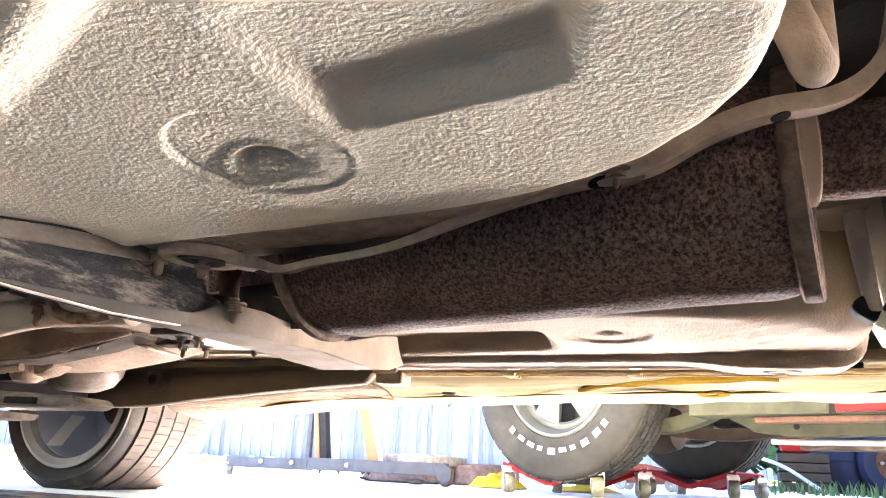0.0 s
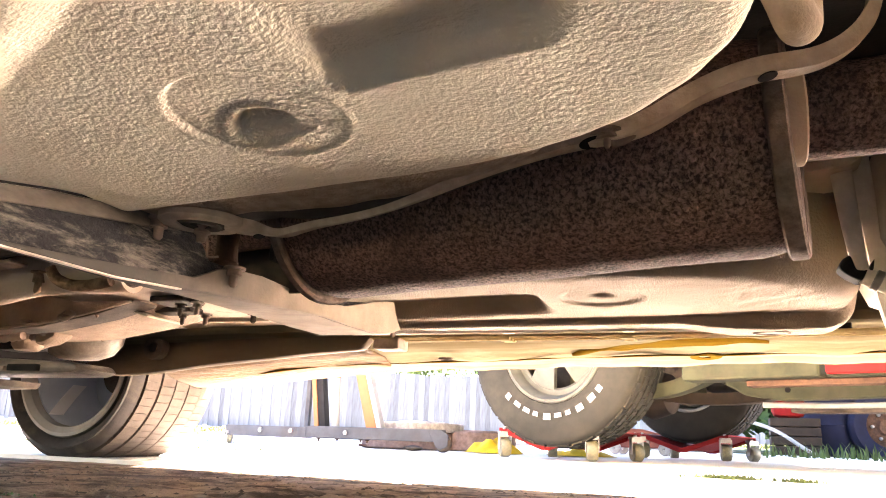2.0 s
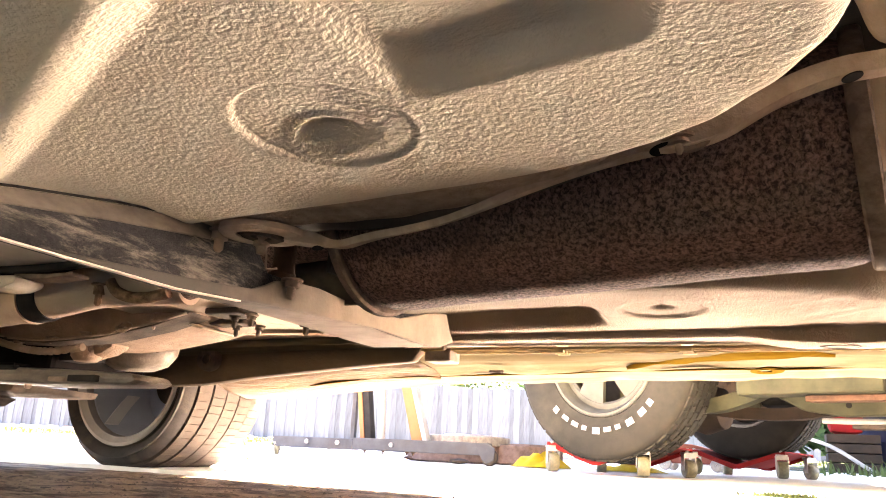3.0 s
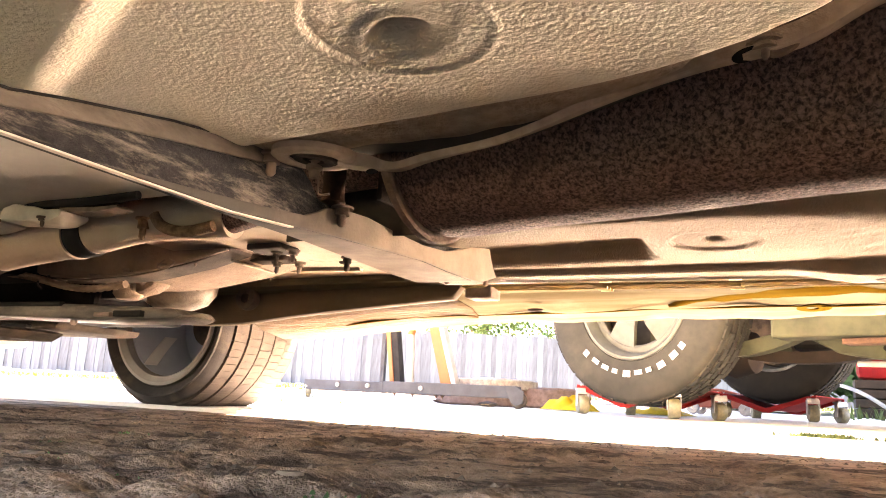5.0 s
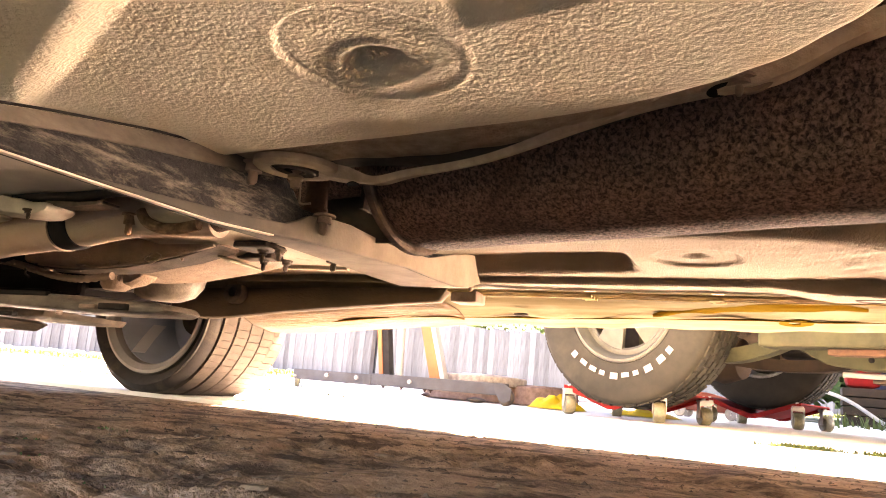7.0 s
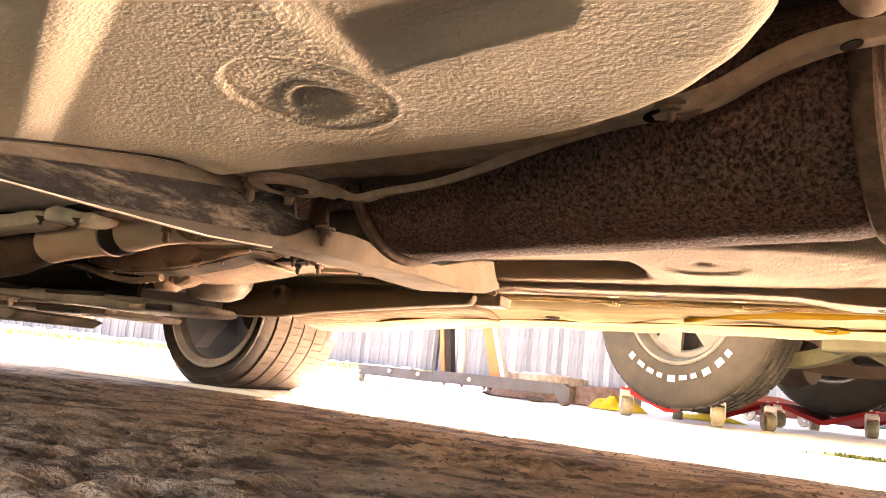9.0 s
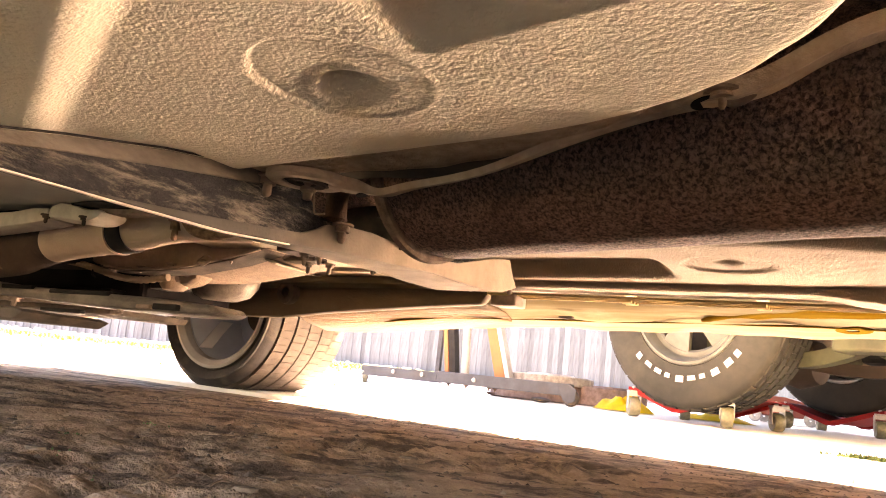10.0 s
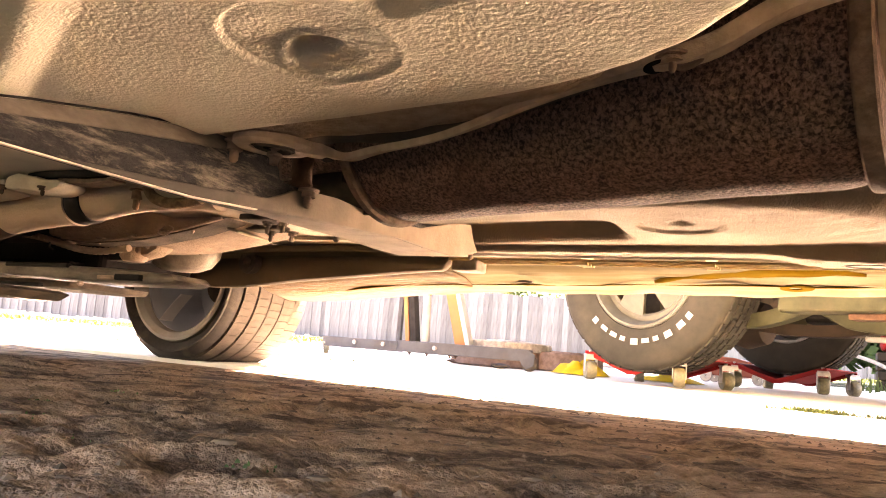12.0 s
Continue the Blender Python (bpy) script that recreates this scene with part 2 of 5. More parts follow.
TAB_DUST = dusted_end(material("tab_dust", (0.32, 0.258, 0.196), 0.9, second=(0.23, 0.182, 0.137), scale=24, amount=0.2, bump=0.25, bump_scale=240, detail=6.0), (0.085, 0.079, 0.071), 0.55, 0.82)
NAVY = material("dark_blue_plastic", (0.012, 0.014, 0.034), 0.75, second=(0.008, 0.009, 0.02), scale=6, amount=0.3)
VERGE = material("grass_verge", (0.045, 0.060, 0.022), 0.95, second=(0.026, 0.036, 0.014), scale=14, amount=0.3, detail=9.0, bump=0.8, bump_scale=40)

# ---- building helpers ----


def part(name, bm, mat, parent=None, label="", smooth=False, m=None):
    """Links a bmesh as one mesh object under a thing or a part."""
    me = bpy.data.meshes.new(name)
    bm.to_mesh(me)
    bm.free()
    for mm in mat if isinstance(mat, (list, tuple)) else (mat,):
        me.materials.append(mm)
    if smooth:
        me.polygons.foreach_set("use_smooth", [True] * len(me.polygons))
        me.set_sharp_from_angle(angle=radians(40))
    ob = new(name, me)
    ob.parent = parent
    if m is not None:
        ob.matrix_basis = m
    if label:
        tagged(ob, label)
    return ob


def thing(name, label, category, m=None, group="", kind=""):
    ob = new(name)
    ob.empty_display_size = 0.05
    if m is not None:
        ob.matrix_basis = m
    return tagged(ob, label, category, group, kind)


def box(bm, lo, hi, bevel=0.0, m=None):
    r = bmesh.ops.create_cube(bm, size=1.0)
    vs = r["verts"]
    for v in vs:
        v.co = Vector([lo[i] + (v.co[i] + 0.5) * (hi[i] - lo[i]) for i in range(3)])
    if bevel:
        es = {e for v in vs for e in v.link_edges}
        g = bmesh.ops.bevel(bm, geom=list(es), offset=bevel, segments=2, profile=0.5, affect="EDGES")
        vs = list({v for f in g["faces"] for v in f.verts} | {v for v in vs if v.is_valid})
    if m is not None:
        bmesh.ops.transform(bm, matrix=m, verts=list({v for v in vs if v.is_valid}))
    return bm


def sweep(bm, pts, section, closed=False, cap=True, up=Vector((0, 0, 1))):
    """A section [(side, up), ...] or a list of one per point, carried along a line of points."""
    pts = [Vector(p) for p in pts]
    rings = []
    for i, p in enumerate(pts):
        a, b = pts[i - 1] if i or closed else p, pts[(i + 1) % len(pts)] if i < len(pts) - 1 or closed else p
        t = (b - a).normalized()
        side = t.cross(up)
        side = side.normalized() if side.length > 1e-4 else Vector((1, 0, 0))
        u2 = side.cross(t)
        sec = section[i] if isinstance(section[0][0], (tuple, list)) else section
        rings.append([bm.verts.new(p + side * x + u2 * y) for x, y in sec])
    n = len(rings[0])
    for i in range(len(rings) - (0 if closed else 1)):
        r, s = rings[i], rings[(i + 1) % len(rings)]
        for k in range(n):
            bm.faces.new((r[k], r[(k + 1) % n], s[(k + 1) % n], s[k]))
    if cap and not closed:
        bm.faces.new(rings[0][::-1])
        bm.faces.new(rings[-1])
    return bm


def circle(r, n=16, squash=1.0):
    return [(r * math.cos(2 * math.pi * k / n), squash * r * math.sin(2 * math.pi * k / n)) for k in range(n)]


def smooth_line(pts, n=6):
    """Catmull-Rom through the points."""
    pts = [Vector(p) for p in pts]
    out = []
    for i in range(len(pts) - 1):
        a, b, c, d = pts[max(i - 1, 0)], pts[i], pts[i + 1], pts[min(i + 2, len(pts) - 1)]
        for k in range(n):
            t = k / n
            out.append(0.5 * (2 * b + (c - a) * t + (2 * a - 5 * b + 4 * c - d) * t * t + (3 * b - a - 3 * c + d) * t ** 3))
    return out + [pts[-1]]


def tube(bm, pts, r, n=16, curve=True, up=Vector((0, 0, 1))):
    line = smooth_line(pts) if curve else pts
    return sweep(bm, line, circle(r, n), up=up)


def lathe(bm, profile, m=None, n=32, closed=False):
    """A profile of (radius, height) turned round z, then moved by m."""
    m = m or Matrix()
    rings = [[bm.verts.new(m @ Vector((r * math.cos(2 * math.pi * k / n), r * math.sin(2 * math.pi * k / n), h))) for k in range(n)] for r, h in profile]
    pairs = list(zip(rings, rings[1:])) + ([(rings[-1], rings[0])] if closed else [])
    for a, b in pairs:
        for k in range(n):
            bm.faces.new((a[k], a[(k + 1) % n], b[(k + 1) % n], b[k]))
    if not closed:
        if profile[0][0] > 1e-5:
            bm.faces.new(rings[0][::-1])
        if profile[-1][0] > 1e-5:
            bm.faces.new(rings[-1])
    bmesh.ops.remove_doubles(bm, verts=[v for r in rings for v in r], dist=1e-6)
    bmesh.ops.recalc_face_normals(bm, faces=bm.faces)
    return bm


def prism(bm, poly, depth, m, bevel=0.0):
    """A polygon in the xy plane, pushed out along z by depth, then moved by m."""
    a = [bm.verts.new((x, y, 0)) for x, y in poly]
    b = [bm.verts.new((x, y, depth)) for x, y in poly]
    f = [bm.faces.new(a[::-1]), bm.faces.new(b)]
    for k in range(len(poly)):
        f.append(bm.faces.new((a[k], a[(k + 1) % len(a)], b[(k + 1) % len(a)], b[k])))
    if bevel:
        bmesh.ops.recalc_face_normals(bm, faces=f)
        bmesh.ops.bevel(bm, geom=list({e for q in f for e in q.edges}), offset=bevel, segments=2, affect="EDGES", profile=0.5)
    bmesh.ops.recalc_face_normals(bm, faces=bm.faces)
    bmesh.ops.transform(bm, matrix=m, verts=bm.verts)
    return bm


AX_V = Matrix(((1, 0, 0, 0), (0, 0, 1, 0), (0, 1, 0, 0), (0, 0, 0, 1)))       # polygon (u, z), pushed along v
AX_U = Matrix(((0, 0, 1, 0), (1, 0, 0, 0), (0, 1, 0, 0), (0, 0, 0, 1)))       # polygon (v, z), pushed along u


def sheet(name, us, vs, height, mat, parent=None, label="", thick=0.0):
    """A sheet over a grid of (u, v) with a height function on arrays; thick closes it upwards."""
    U, V = np.meshgrid(us, vs, indexing="ij")
    Z = height(U, V)
    nu, nv = len(us), len(vs)
    co = np.stack([U, V, Z], -1).reshape(-1, 3)
    i = (np.arange(nu - 1)[:, None] * nv + np.arange(nv - 1)[None]).ravel()
    faces = np.stack([i, i + 1, i + nv + 1, i + nv], -1)
    me = bpy.data.meshes.new(name)
    me.from_pydata(co.tolist(), [], faces.tolist())
    me.materials.append(mat)
    me.polygons.foreach_set("use_smooth", [True] * len(me.polygons))
    ob = new(name, me)
    ob.parent = parent
    if thick:
        so = ob.modifiers.new("thickness", "SOLIDIFY")
        so.thickness, so.offset = thick, 1.0
    if label:
        tagged(ob, label)
    return ob


def sstep(a, b, x):
    t = np.clip((x - a) / (b - a), 0, 1)
    return t * t * (3 - 2 * t)


def bolt(bm, p, r=0.011, h=0.012, shank=0.006, length=0.014):
    """A flanged nut with a stud, hanging down from p."""
    x, y, z = p
    lathe(bm, [(r * 1.5, 0), (r * 1.5, -0.0025), (r, -0.003), (r, -h), (shank, -h), (shank, -h - length), (shank * 0.5, -h - length - 0.003)], Matrix.Translation(p), 12)
    return bm


CAR = Matrix.Rotation(radians(-20.0), 4, "Z")

# ---- ground ----


def ground_height(x, y):
    """Level under the car, rising gently towards the fence."""
    v = 0.342 * x + 0.940 * y
    return 0.020 * np.clip(v - 1.8, 0, 21)


LATTICE = np.random.RandomState(4).rand(128, 128)


def lattice(x, y, size):
    """Smooth value noise, 0 to 1, of the given cell size."""
    p, q = x / size + 51.3, y / size + 37.7
    i, j = np.floor(p).astype(int), np.floor(q).astype(int)
    a, c = p - i, q - j
    a, c = a * a * (3 - 2 * a), c * c * (3 - 2 * c)
    g = lambda m, n: LATTICE[m % 128, n % 128]
    return (g(i, j) * (1 - a) + g(i + 1, j) * a) * (1 - c) + (g(i, j + 1) * (1 - a) + g(i + 1, j + 1) * a) * c


def relief(x, y):
    """Trodden dirt: gentle swells, small lumps and scattered dents."""
    near = np.exp(-((np.hypot(x, y - 1.2) / 2.2) ** 4))
    dents = sstep(0.55, 0.85, 0.6 * lattice(x * 0.6, y, 0.050) + 0.4 * lattice(x, y, 0.023) + 0.06)
    crust = 1 - np.abs(2 * lattice(x * 0.75, y, 0.034) - 1)
    crumbs = 1 - np.abs(2 * lattice(x + 7.3, y + 3.1, 0.016) - 1)
    worn = sstep(0.38, 0.66, 0.7 * lattice(x, y, 0.34) + 0.3 * lattice(x, y, 0.11))
    r = 0.005 * (lattice(x, y, 0.22) - 0.5) + 0.0080 * (lattice(x * 0.8, y, 0.060) - 0.5) + worn * (0.0085 * (crust - 0.5) + 0.0020 * (crumbs - 0.5) - 0.013 * dents) + 0.0016 * (crumbs - 0.5) + 0.0028 * (crust - 0.5)
    return ground_height(x, y) + near * r * (1 - 0.75 * sstep(1.05, 1.45, 0.342 * x + 0.940 * y))


gx = np.concatenate([-np.geomspace(400, 1.6, 40), np.linspace(-1.55, 1.6, 600), np.geomspace(1.65, 400, 40)])
gy = np.concatenate([-np.geomspace(400, 0.9, 34), np.linspace(-0.86, 0.14, 40), np.linspace(0.146, 2.4, 560), np.geomspace(2.43, 400, 60)])
ground = sheet("ground", gx, gy, relief, DIRT)
tagged(ground, "packed brown dirt and pale concrete yard, dusty and uneven", "ground", kind="structure")


# out of view; its dark colour limits the light reaching the floor pan
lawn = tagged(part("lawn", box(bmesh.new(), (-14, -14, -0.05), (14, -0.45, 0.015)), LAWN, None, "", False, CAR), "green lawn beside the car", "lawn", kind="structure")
driveway = thing("driveway", "pale sunlit concrete driveway slabs, dusty", "driveway", CAR, kind="structure")
for k in range(12):
    bm = box(bmesh.new(), (-9 + k * 1.5 + 0.0006, 1.72, -0.05), (-9 + k * 1.5 + 1.4994, 7.5, 0.012))
    bmesh.ops.subdivide_edges(bm, edges=[e for e in bm.edges if abs((e.verts[0].co - e.verts[1].co).y) > 1], cuts=8)
    for p in bm.verts:
        p.co.z += max(0.0, min(p.co.y, 22.8) - 1.8) * 0.020
    part("slab", bm, CONCRETE, driveway)

# ---- the car overhead, in its own frame: u along it, v across it ----
car = thing("car", "cream car seen from below, dusty beige underbody with rusty exhaust", "car", CAR)


def out_of_corner(u, v):
    """Distance outside the floor pan's outline with its rounded rear corner."""
    du, dv = np.maximum(u + 0.264, 0) / 0.33, np.maximum(v - 0.288, 0) / 0.234
    r = np.sqrt(du ** 2 + dv ** 2) + 1e-6
    return (r - 1) * (0.234 + 0.096 * du / r) + 0.005 + 0.016 * du / r


def near_outline(u, v):
    """Distance outside the near floor pan's outline, a long edge bending round its rear corner."""
    w = v - 0.08 * np.clip(-0.264 - u, 0, 0.3) - 0.006 * sstep(-0.20, -0.32, u)
    du, dv = np.maximum(u + 0.264, 0) / 0.314, np.maximum(w - 0.288, 0) / 0.206
    r = (du ** 2.3 + dv ** 2.3) ** (1 / 2.3) + 1e-6
    return (r - 1) * (0.206 + 0.108 * du / r)


def rolled(d, R=0.018):
    e = np.clip(d, 0, R * 0.96)
    return R - np.sqrt(R * R - e * e) + np.clip(d - R * 0.96, 0, 0.03) * 6


def near_pan(u, v):
    z = 0.293 + 0 * u
    d = (u + 0.28) * 0.437 + (v - 0.213) * 0.899      # across the slanting step
    z -= (0.018 * (1 - sstep(-0.012, 0.022, d)) - 0.22 * np.clip(-d - 0.014, 0, 0.12)) * sstep(0.02, -0.05, u)
    r = np.hypot(u + 0.249, v - 0.366)
    w = sstep(0.045, -0.035, (u + 0.249) * 0.35 + (v - 0.366) * 0.94)
    z += 0.0046 * w * (1 - sstep(0.0585, 0.0632, r)) - 0.0017 * np.exp(-((r - 0.0625) / 0.0021) ** 2) * (1 - 0.7 * w)
    p, q = (u + 0.254) * 0.94 - (v - 0.384) * 0.342, (u + 0.254) * 0.342 + (v - 0.384) * 0.94
    e = np.hypot(p / 0.046, q / np.where(q < 0, 0.058, 0.022))
    z += 0.008 * np.clip(1.02 - np.sqrt(e * e + 0.006), 0, 1)
    cup = np.hypot(p / np.where(p < 0, 0.032, 0.027), q / np.where(q < 0, 0.021, 0.0145))
    z += 0.030 * (1 - sstep(0.25, 1.0, cup)) - 0.0020 * np.exp(-((cup - 1.12) / 0.18) ** 2) * sstep(0.012, -0.012, q + 0.35 * p)
    a = sstep(-0.190, -0.166, u - 0.12 * (v - 0.3)) * (1 - sstep(-0.045, -0.030, u + 0.3 * (v - 0.32)))
    s = v + 0.16 * (u + 0.16)
    z += a * (0.0040 * sstep(0.215, 0.236, s) + 0.0085 * np.clip((s - 0.225) / 0.100, 0, 1)) * (1 - sstep(0.324, 0.350, s))
    R = 0.018 + 0.022 * sstep(-0.22, -0.42, u)
    z += rolled(near_outline(u, v) + 0.37 * R, R)
    w = noise_grid(u, v, 11, 38, 6) * sstep(-0.06, 0.02, near_outline(u, v)) * sstep(-0.12, 0.02, u)
    return z + 0.0022 * w


def noise_grid(u, v, seed, f0, n):
    rng = np.random.RandomState(seed)
    r = np.zeros_like(u)
    for k in range(n):
        a = rng.uniform(0, 6.28)
        f = f0 * rng.uniform(0.6, 2.2)
        r += np.sin((u * math.cos(a) + v * math.sin(a)) * f * 2 + rng.uniform(0, 6) + 2 * np.sin(u * f * 0.7 + v * f * 0.5))
    return r / n


floor_pan = sheet("floor_pan", np.arange(-0.62, 0.105, 0.0022), np.arange(-0.30, 0.560, 0.0022), near_pan, UNDERCOAT, car, "beige undercoated floor pan with drain dimple and stamped recess", 0.002)


def far_pan(u, v):
    z = 0.308 + 0 * u
    r = np.hypot((u + 0.130), (v - 1.075))
    z += 0.0042 * (1 - sstep(0.056, 0.064, r)) + 0.007 * (1 - sstep(0.004, 0.024, r))
    a = (1 - sstep(-0.25, -0.215, u)) * sstep(-0.66, -0.62, u)
    b = sstep(1.02, 1.075, v) * (1 - sstep(1.165, 1.215, v + 0.10 * (u + 0.4)))
    z += 0.028 * a * b
    z -= (0.011 + 0.011 * sstep(-0.05, 0.08, u)) * sstep(1.232, 1.252, v)
    z += rolled(out_of_corner(u - 0.14, 1.470 - v), 0.045)
    d2 = np.hypot(np.maximum(u - 0.06, 0) / 0.17, np.maximum(v - 1.20, 0) / 0.16)
    z += rolled((d2 - 1) * 0.16, 0.05)
    z += 0.0025 * noise_grid(u, v, 12, 38, 6) * sstep(-0.1, 0.1, u)
    return z


sheet("floor_pan", np.arange(-0.66, 0.275, 0.005), np.arange(0.80, 1.32, 0.005), far_pan, DUSTY_DARK_COAT, car, "beige undercoated floor pan with drain dimple and long groove", 0.002)

# tunnel over the muffler
bm = bmesh.new()
arch = [(0.50, 0.345), (0.545, 0.365), (0.56, 0.40), (0.60, 0.46), (0.70, 0.485), (0.80, 0.46), (0.84, 0.40), (0.855, 0.335), (0.90, 0.32)]
ring = []
for u in (-1.9, -0.6, -0.4, -0.25, -0.15, -0.05, 0.0, 0.05, 0.1, 0.15, 0.2, 0.9):
    lift = float(np.interp(u, [-0.4, -0.15, 0.0, 0.08, 0.14, 0.2], [0.0, 0.035, 0.075, 0.12, 0.19, 0.25]))
    ring.append([bm.verts.new((u, v, z + lift * max(0.0, 1 - k / 3.0) + (0.12 * float(sstep(-0.02, 0.10, u)) if k > 5 else 0.0))) for k, (v, z) in enumerate(arch)])
for a, b in zip(ring, ring[1:]):
    for k in range(len(arch) - 1):
        bm.faces.new((a[k], a[k + 1], b[k + 1], b[k]))
part("tunnel", bm, TUNNEL_DARK, car, "transmission tunnel coloured near-black for the shade inside", True)
# closed underside higher up, behind and ahead of the pans
bm = bmesh.new()
box(bm, (-2.5, -0.34, 0.50), (2.2, 1.74, 0.56), 0.01)
part("underbody", bm, DARK_DUST, car, "dark underbody above the floor pans")

# sill along the far side
bm = bmesh.new()
prof = [(1.295, 0.318), (1.30, 0.304), (1.345, 0.302), (1.352, 0.304), (1.385, 0.304), (1.392, 0.301), (1.43, 0.300), (1.437, 0.302), (1.47, 0.302), (1.477, 0.298), (1.57, 0.293), (1.585, 0.286), (1.605, 0.282), (1.675, 0.271), (1.690, 0.269), (1.705, 0.276), (1.73, 0.32), (1.76, 0.42), (1.77, 0.60)]
rows_ = []
for u in np.arange(-1.34, 1.9, 0.03):
    dz = float(np.interp(u, [-1.28, -1.10, -0.92, -0.61, -0.21, 0.18, 2], [-0.048, -0.036, -0.018, -0.004, 0.004, 0.012, 0.025]))
    wob = 0.002 * math.sin(u * 17) + 0.0015 * math.sin(u * 41 + 1)
    rows_.append([bm.verts.new((u, v, z + dz * min(1, max(0, (v - 1.25) / 0.3)) + wob * (1.5 < v < 1.7))) for v, z in prof])
for a, b in zip(rows_, rows_[1:]):
    for k in range(len(prof) - 1):
        bm.faces.new((a[k], a[k + 1], b[k + 1], b[k]))
part("sill", bm, SILL, car, "yellow-cream rocker sill with folded lip, colour darkened against the sun bounce", True)

# dusty rubber strip under the front end of the sill
bm = bmesh.new()
rows_ = []
for u in np.arange(-1.34, -0.70, 0.03):
    dz = float(np.interp(u, [-1.28, -1.10, -0.92, -0.61], [-0.048, -0.036, -0.018, -0.004]))
    edge = 0.004 * math.sin(u * 23) + 0.10 * float(sstep(-0.95, -0.64, u))
    rows_.append([bm.verts.new((u, v, z + dz * min(1, max(0, (v - 1.25) / 0.3)) - 0.004)) for v, z in ((1.48, 0.300), (1.57, 0.293), (1.605, 0.282), (1.698 - edge, 0.2685 + 0.1 * edge))])
for a, c in zip(rows_, rows_[1:]):
    for k in range(3):
        bm.faces.new((a[k], a[k + 1], c[k + 1], c[k]))
strip_ob = part("splash_strip", bm, MUD_STRIP, car, "dusty brown rubber splash strip", True)
strip_ob.modifiers.new("thickness", "SOLIDIFY").thickness = 0.003

bead = smooth_line([(u, 1.603 + 0.012 * math.sin(u * 9) + 0.006 * math.sin(u * 27 + 1), 0.2795 + float(np.interp(u, [-1.28, -1.10, -0.92, -0.61, -0.21, 0.18, 2], [-0.048, -0.036, -0.018, -0.004, 0.004, 0.012, 0.025]))) for u in np.arange(-1.25, 1.8, 0.06)], 4)
part("sealer_bead", sweep(bmesh.new(), bead, [[(c[0] * w, c[1] * w) for c in circle(0.0045, 8, 0.6)] for w in (0.55 + 0.45 * math.sin(k * 0.31) * math.sin(k * 0.13 + 2) for k in range(len(bead)))]), OCHRE, car, "yellow wavy seam sealer bead", True)

bm = bmesh.new()
rows_ = []
for u in np.arange(-0.27, 0.125, 0.015):
    mid = float(np.interp(u, [-0.27, -0.08, 0.07, 0.125], [1.585, 1.530, 1.505, 1.535]))
    half = 0.005 + 0.042 * float(sstep(-0.27, 0.0, u)) * (1 - float(sstep(0.05, 0.13, u))) + 0.004 * math.sin(u * 70)
    rows_.append([bm.verts.new((u, v, float(np.interp(v, [1.43, 1.477, 1.57, 1.585], [0.3005, 0.298, 0.293, 0.286])) + float(np.interp(u, [-0.61, -0.21, 0.18], [-0.004, 0.004, 0.012])) * min(1, (v - 1.25) / 0.3) - d)) for v, d in ((mid - half, 0.0005), (mid - half * 0.5, 0.004), (mid + half * 0.4, 0.004), (mid + half, 0.0005))])
for a, c in zip(rows_, rows_[1:]):
    for k in range(3):
        bm.faces.new((a[k], a[k + 1], c[k + 1], c[k]))
part("sealer_smear", bm, OCHRE, car, "ochre smear of old seam sealer", True)
part("jacking_dent", lathe(bmesh.new(), [(0.012, -0.001), (0.026, -0.003), (0.034, -0.001), (0.036, 0.004), (0.012, 0.004)], Matrix.Translation((0.0, 1.625, 0.2875)) @ Matrix.Rotation(radians(-8), 4, "X") @ Matrix.Diagonal((1, 0.7, 1, 1)), 24, True), OCHRE, car, "rusty-edged dent in the sill lip", True)

# body shell above, which shades the ground
bm = bmesh.new()
shell = [(-2.5, 0.55), (-2.55, 0.78), (-2.3, 0.98), (-1.2, 1.08), (-0.55, 1.50), (1.0, 1.52), (1.7, 1.10), (2.3, 1.02), (2.35, 0.55)]
prism(bm, shell, 2.10, Matrix.Translation((0, -0.345, 0)) @ AX_V, 0.05)
part("body", bm, PAINT_BODY, car, "cream painted car body")
for name, lo, hi in (("sill", (-2.5, -0.345, 0.265), (2.3, -0.27, 0.56)), ("fender", (-2.5, 1.70, 0.27), (-2.16, 1.755, 0.56)), ("quarter_panel", (1.9, 1.70, 0.27), (2.3, 1.755, 0.56)), ("front_valance", (-2.54, -0.30, 0.17), (-2.42, 1.70, 0.60)), ("rear_valance", (2.20, -0.30, 0.24), (2.34, 1.70, 0.60))):
    part(name, box(bmesh.new(), lo, hi, 0.02), PAINT_BODY, car)

part("fender_flare", prism(bmesh.new(), [(-2.25, 0.60), (-2.16, 0.44), (-2.14, 0.44), (-2.10, 0.57), (-1.98, 0.60), (-1.66, 0.60), (-1.52, 0.57), (-1.46, 0.44), (-1.38, 0.34), (-1.34, 0.34), (-1.30, 0.9), (-2.25, 0.9)], 0.34, Matrix.Translation((0, 1.72, 0)) @ AX_V, 0.01), PAINT_BODY, car, "cream front fender over the wheel")

# crossmember
bm = bmesh.new()
beam = [(-0.20, 0.232), (0.20, 0.245), (0.29, 0.252), (0.335, 0.263), (0.43, 0.283), (0.545, 0.300), (0.615, 0.302), (0.632, 0.292), (0.648, 0.276), (0.70, 0.278), (0.757, 0.280), (0.80, 0.274), (0.851, 0.267), (0.95, 0.290), (1.05, 0.306), (1.123, 0.315), (1.135, 0.300), (1.164, 0.283), (1.11, 0.264), (1.073, 0.258), (0.98, 0.256), (0.898, 0.256), (0.675, 0.241), (0.508, 0.227), (0.387, 0.225), (0.296, 0.224), (-0.20, 0.214)]
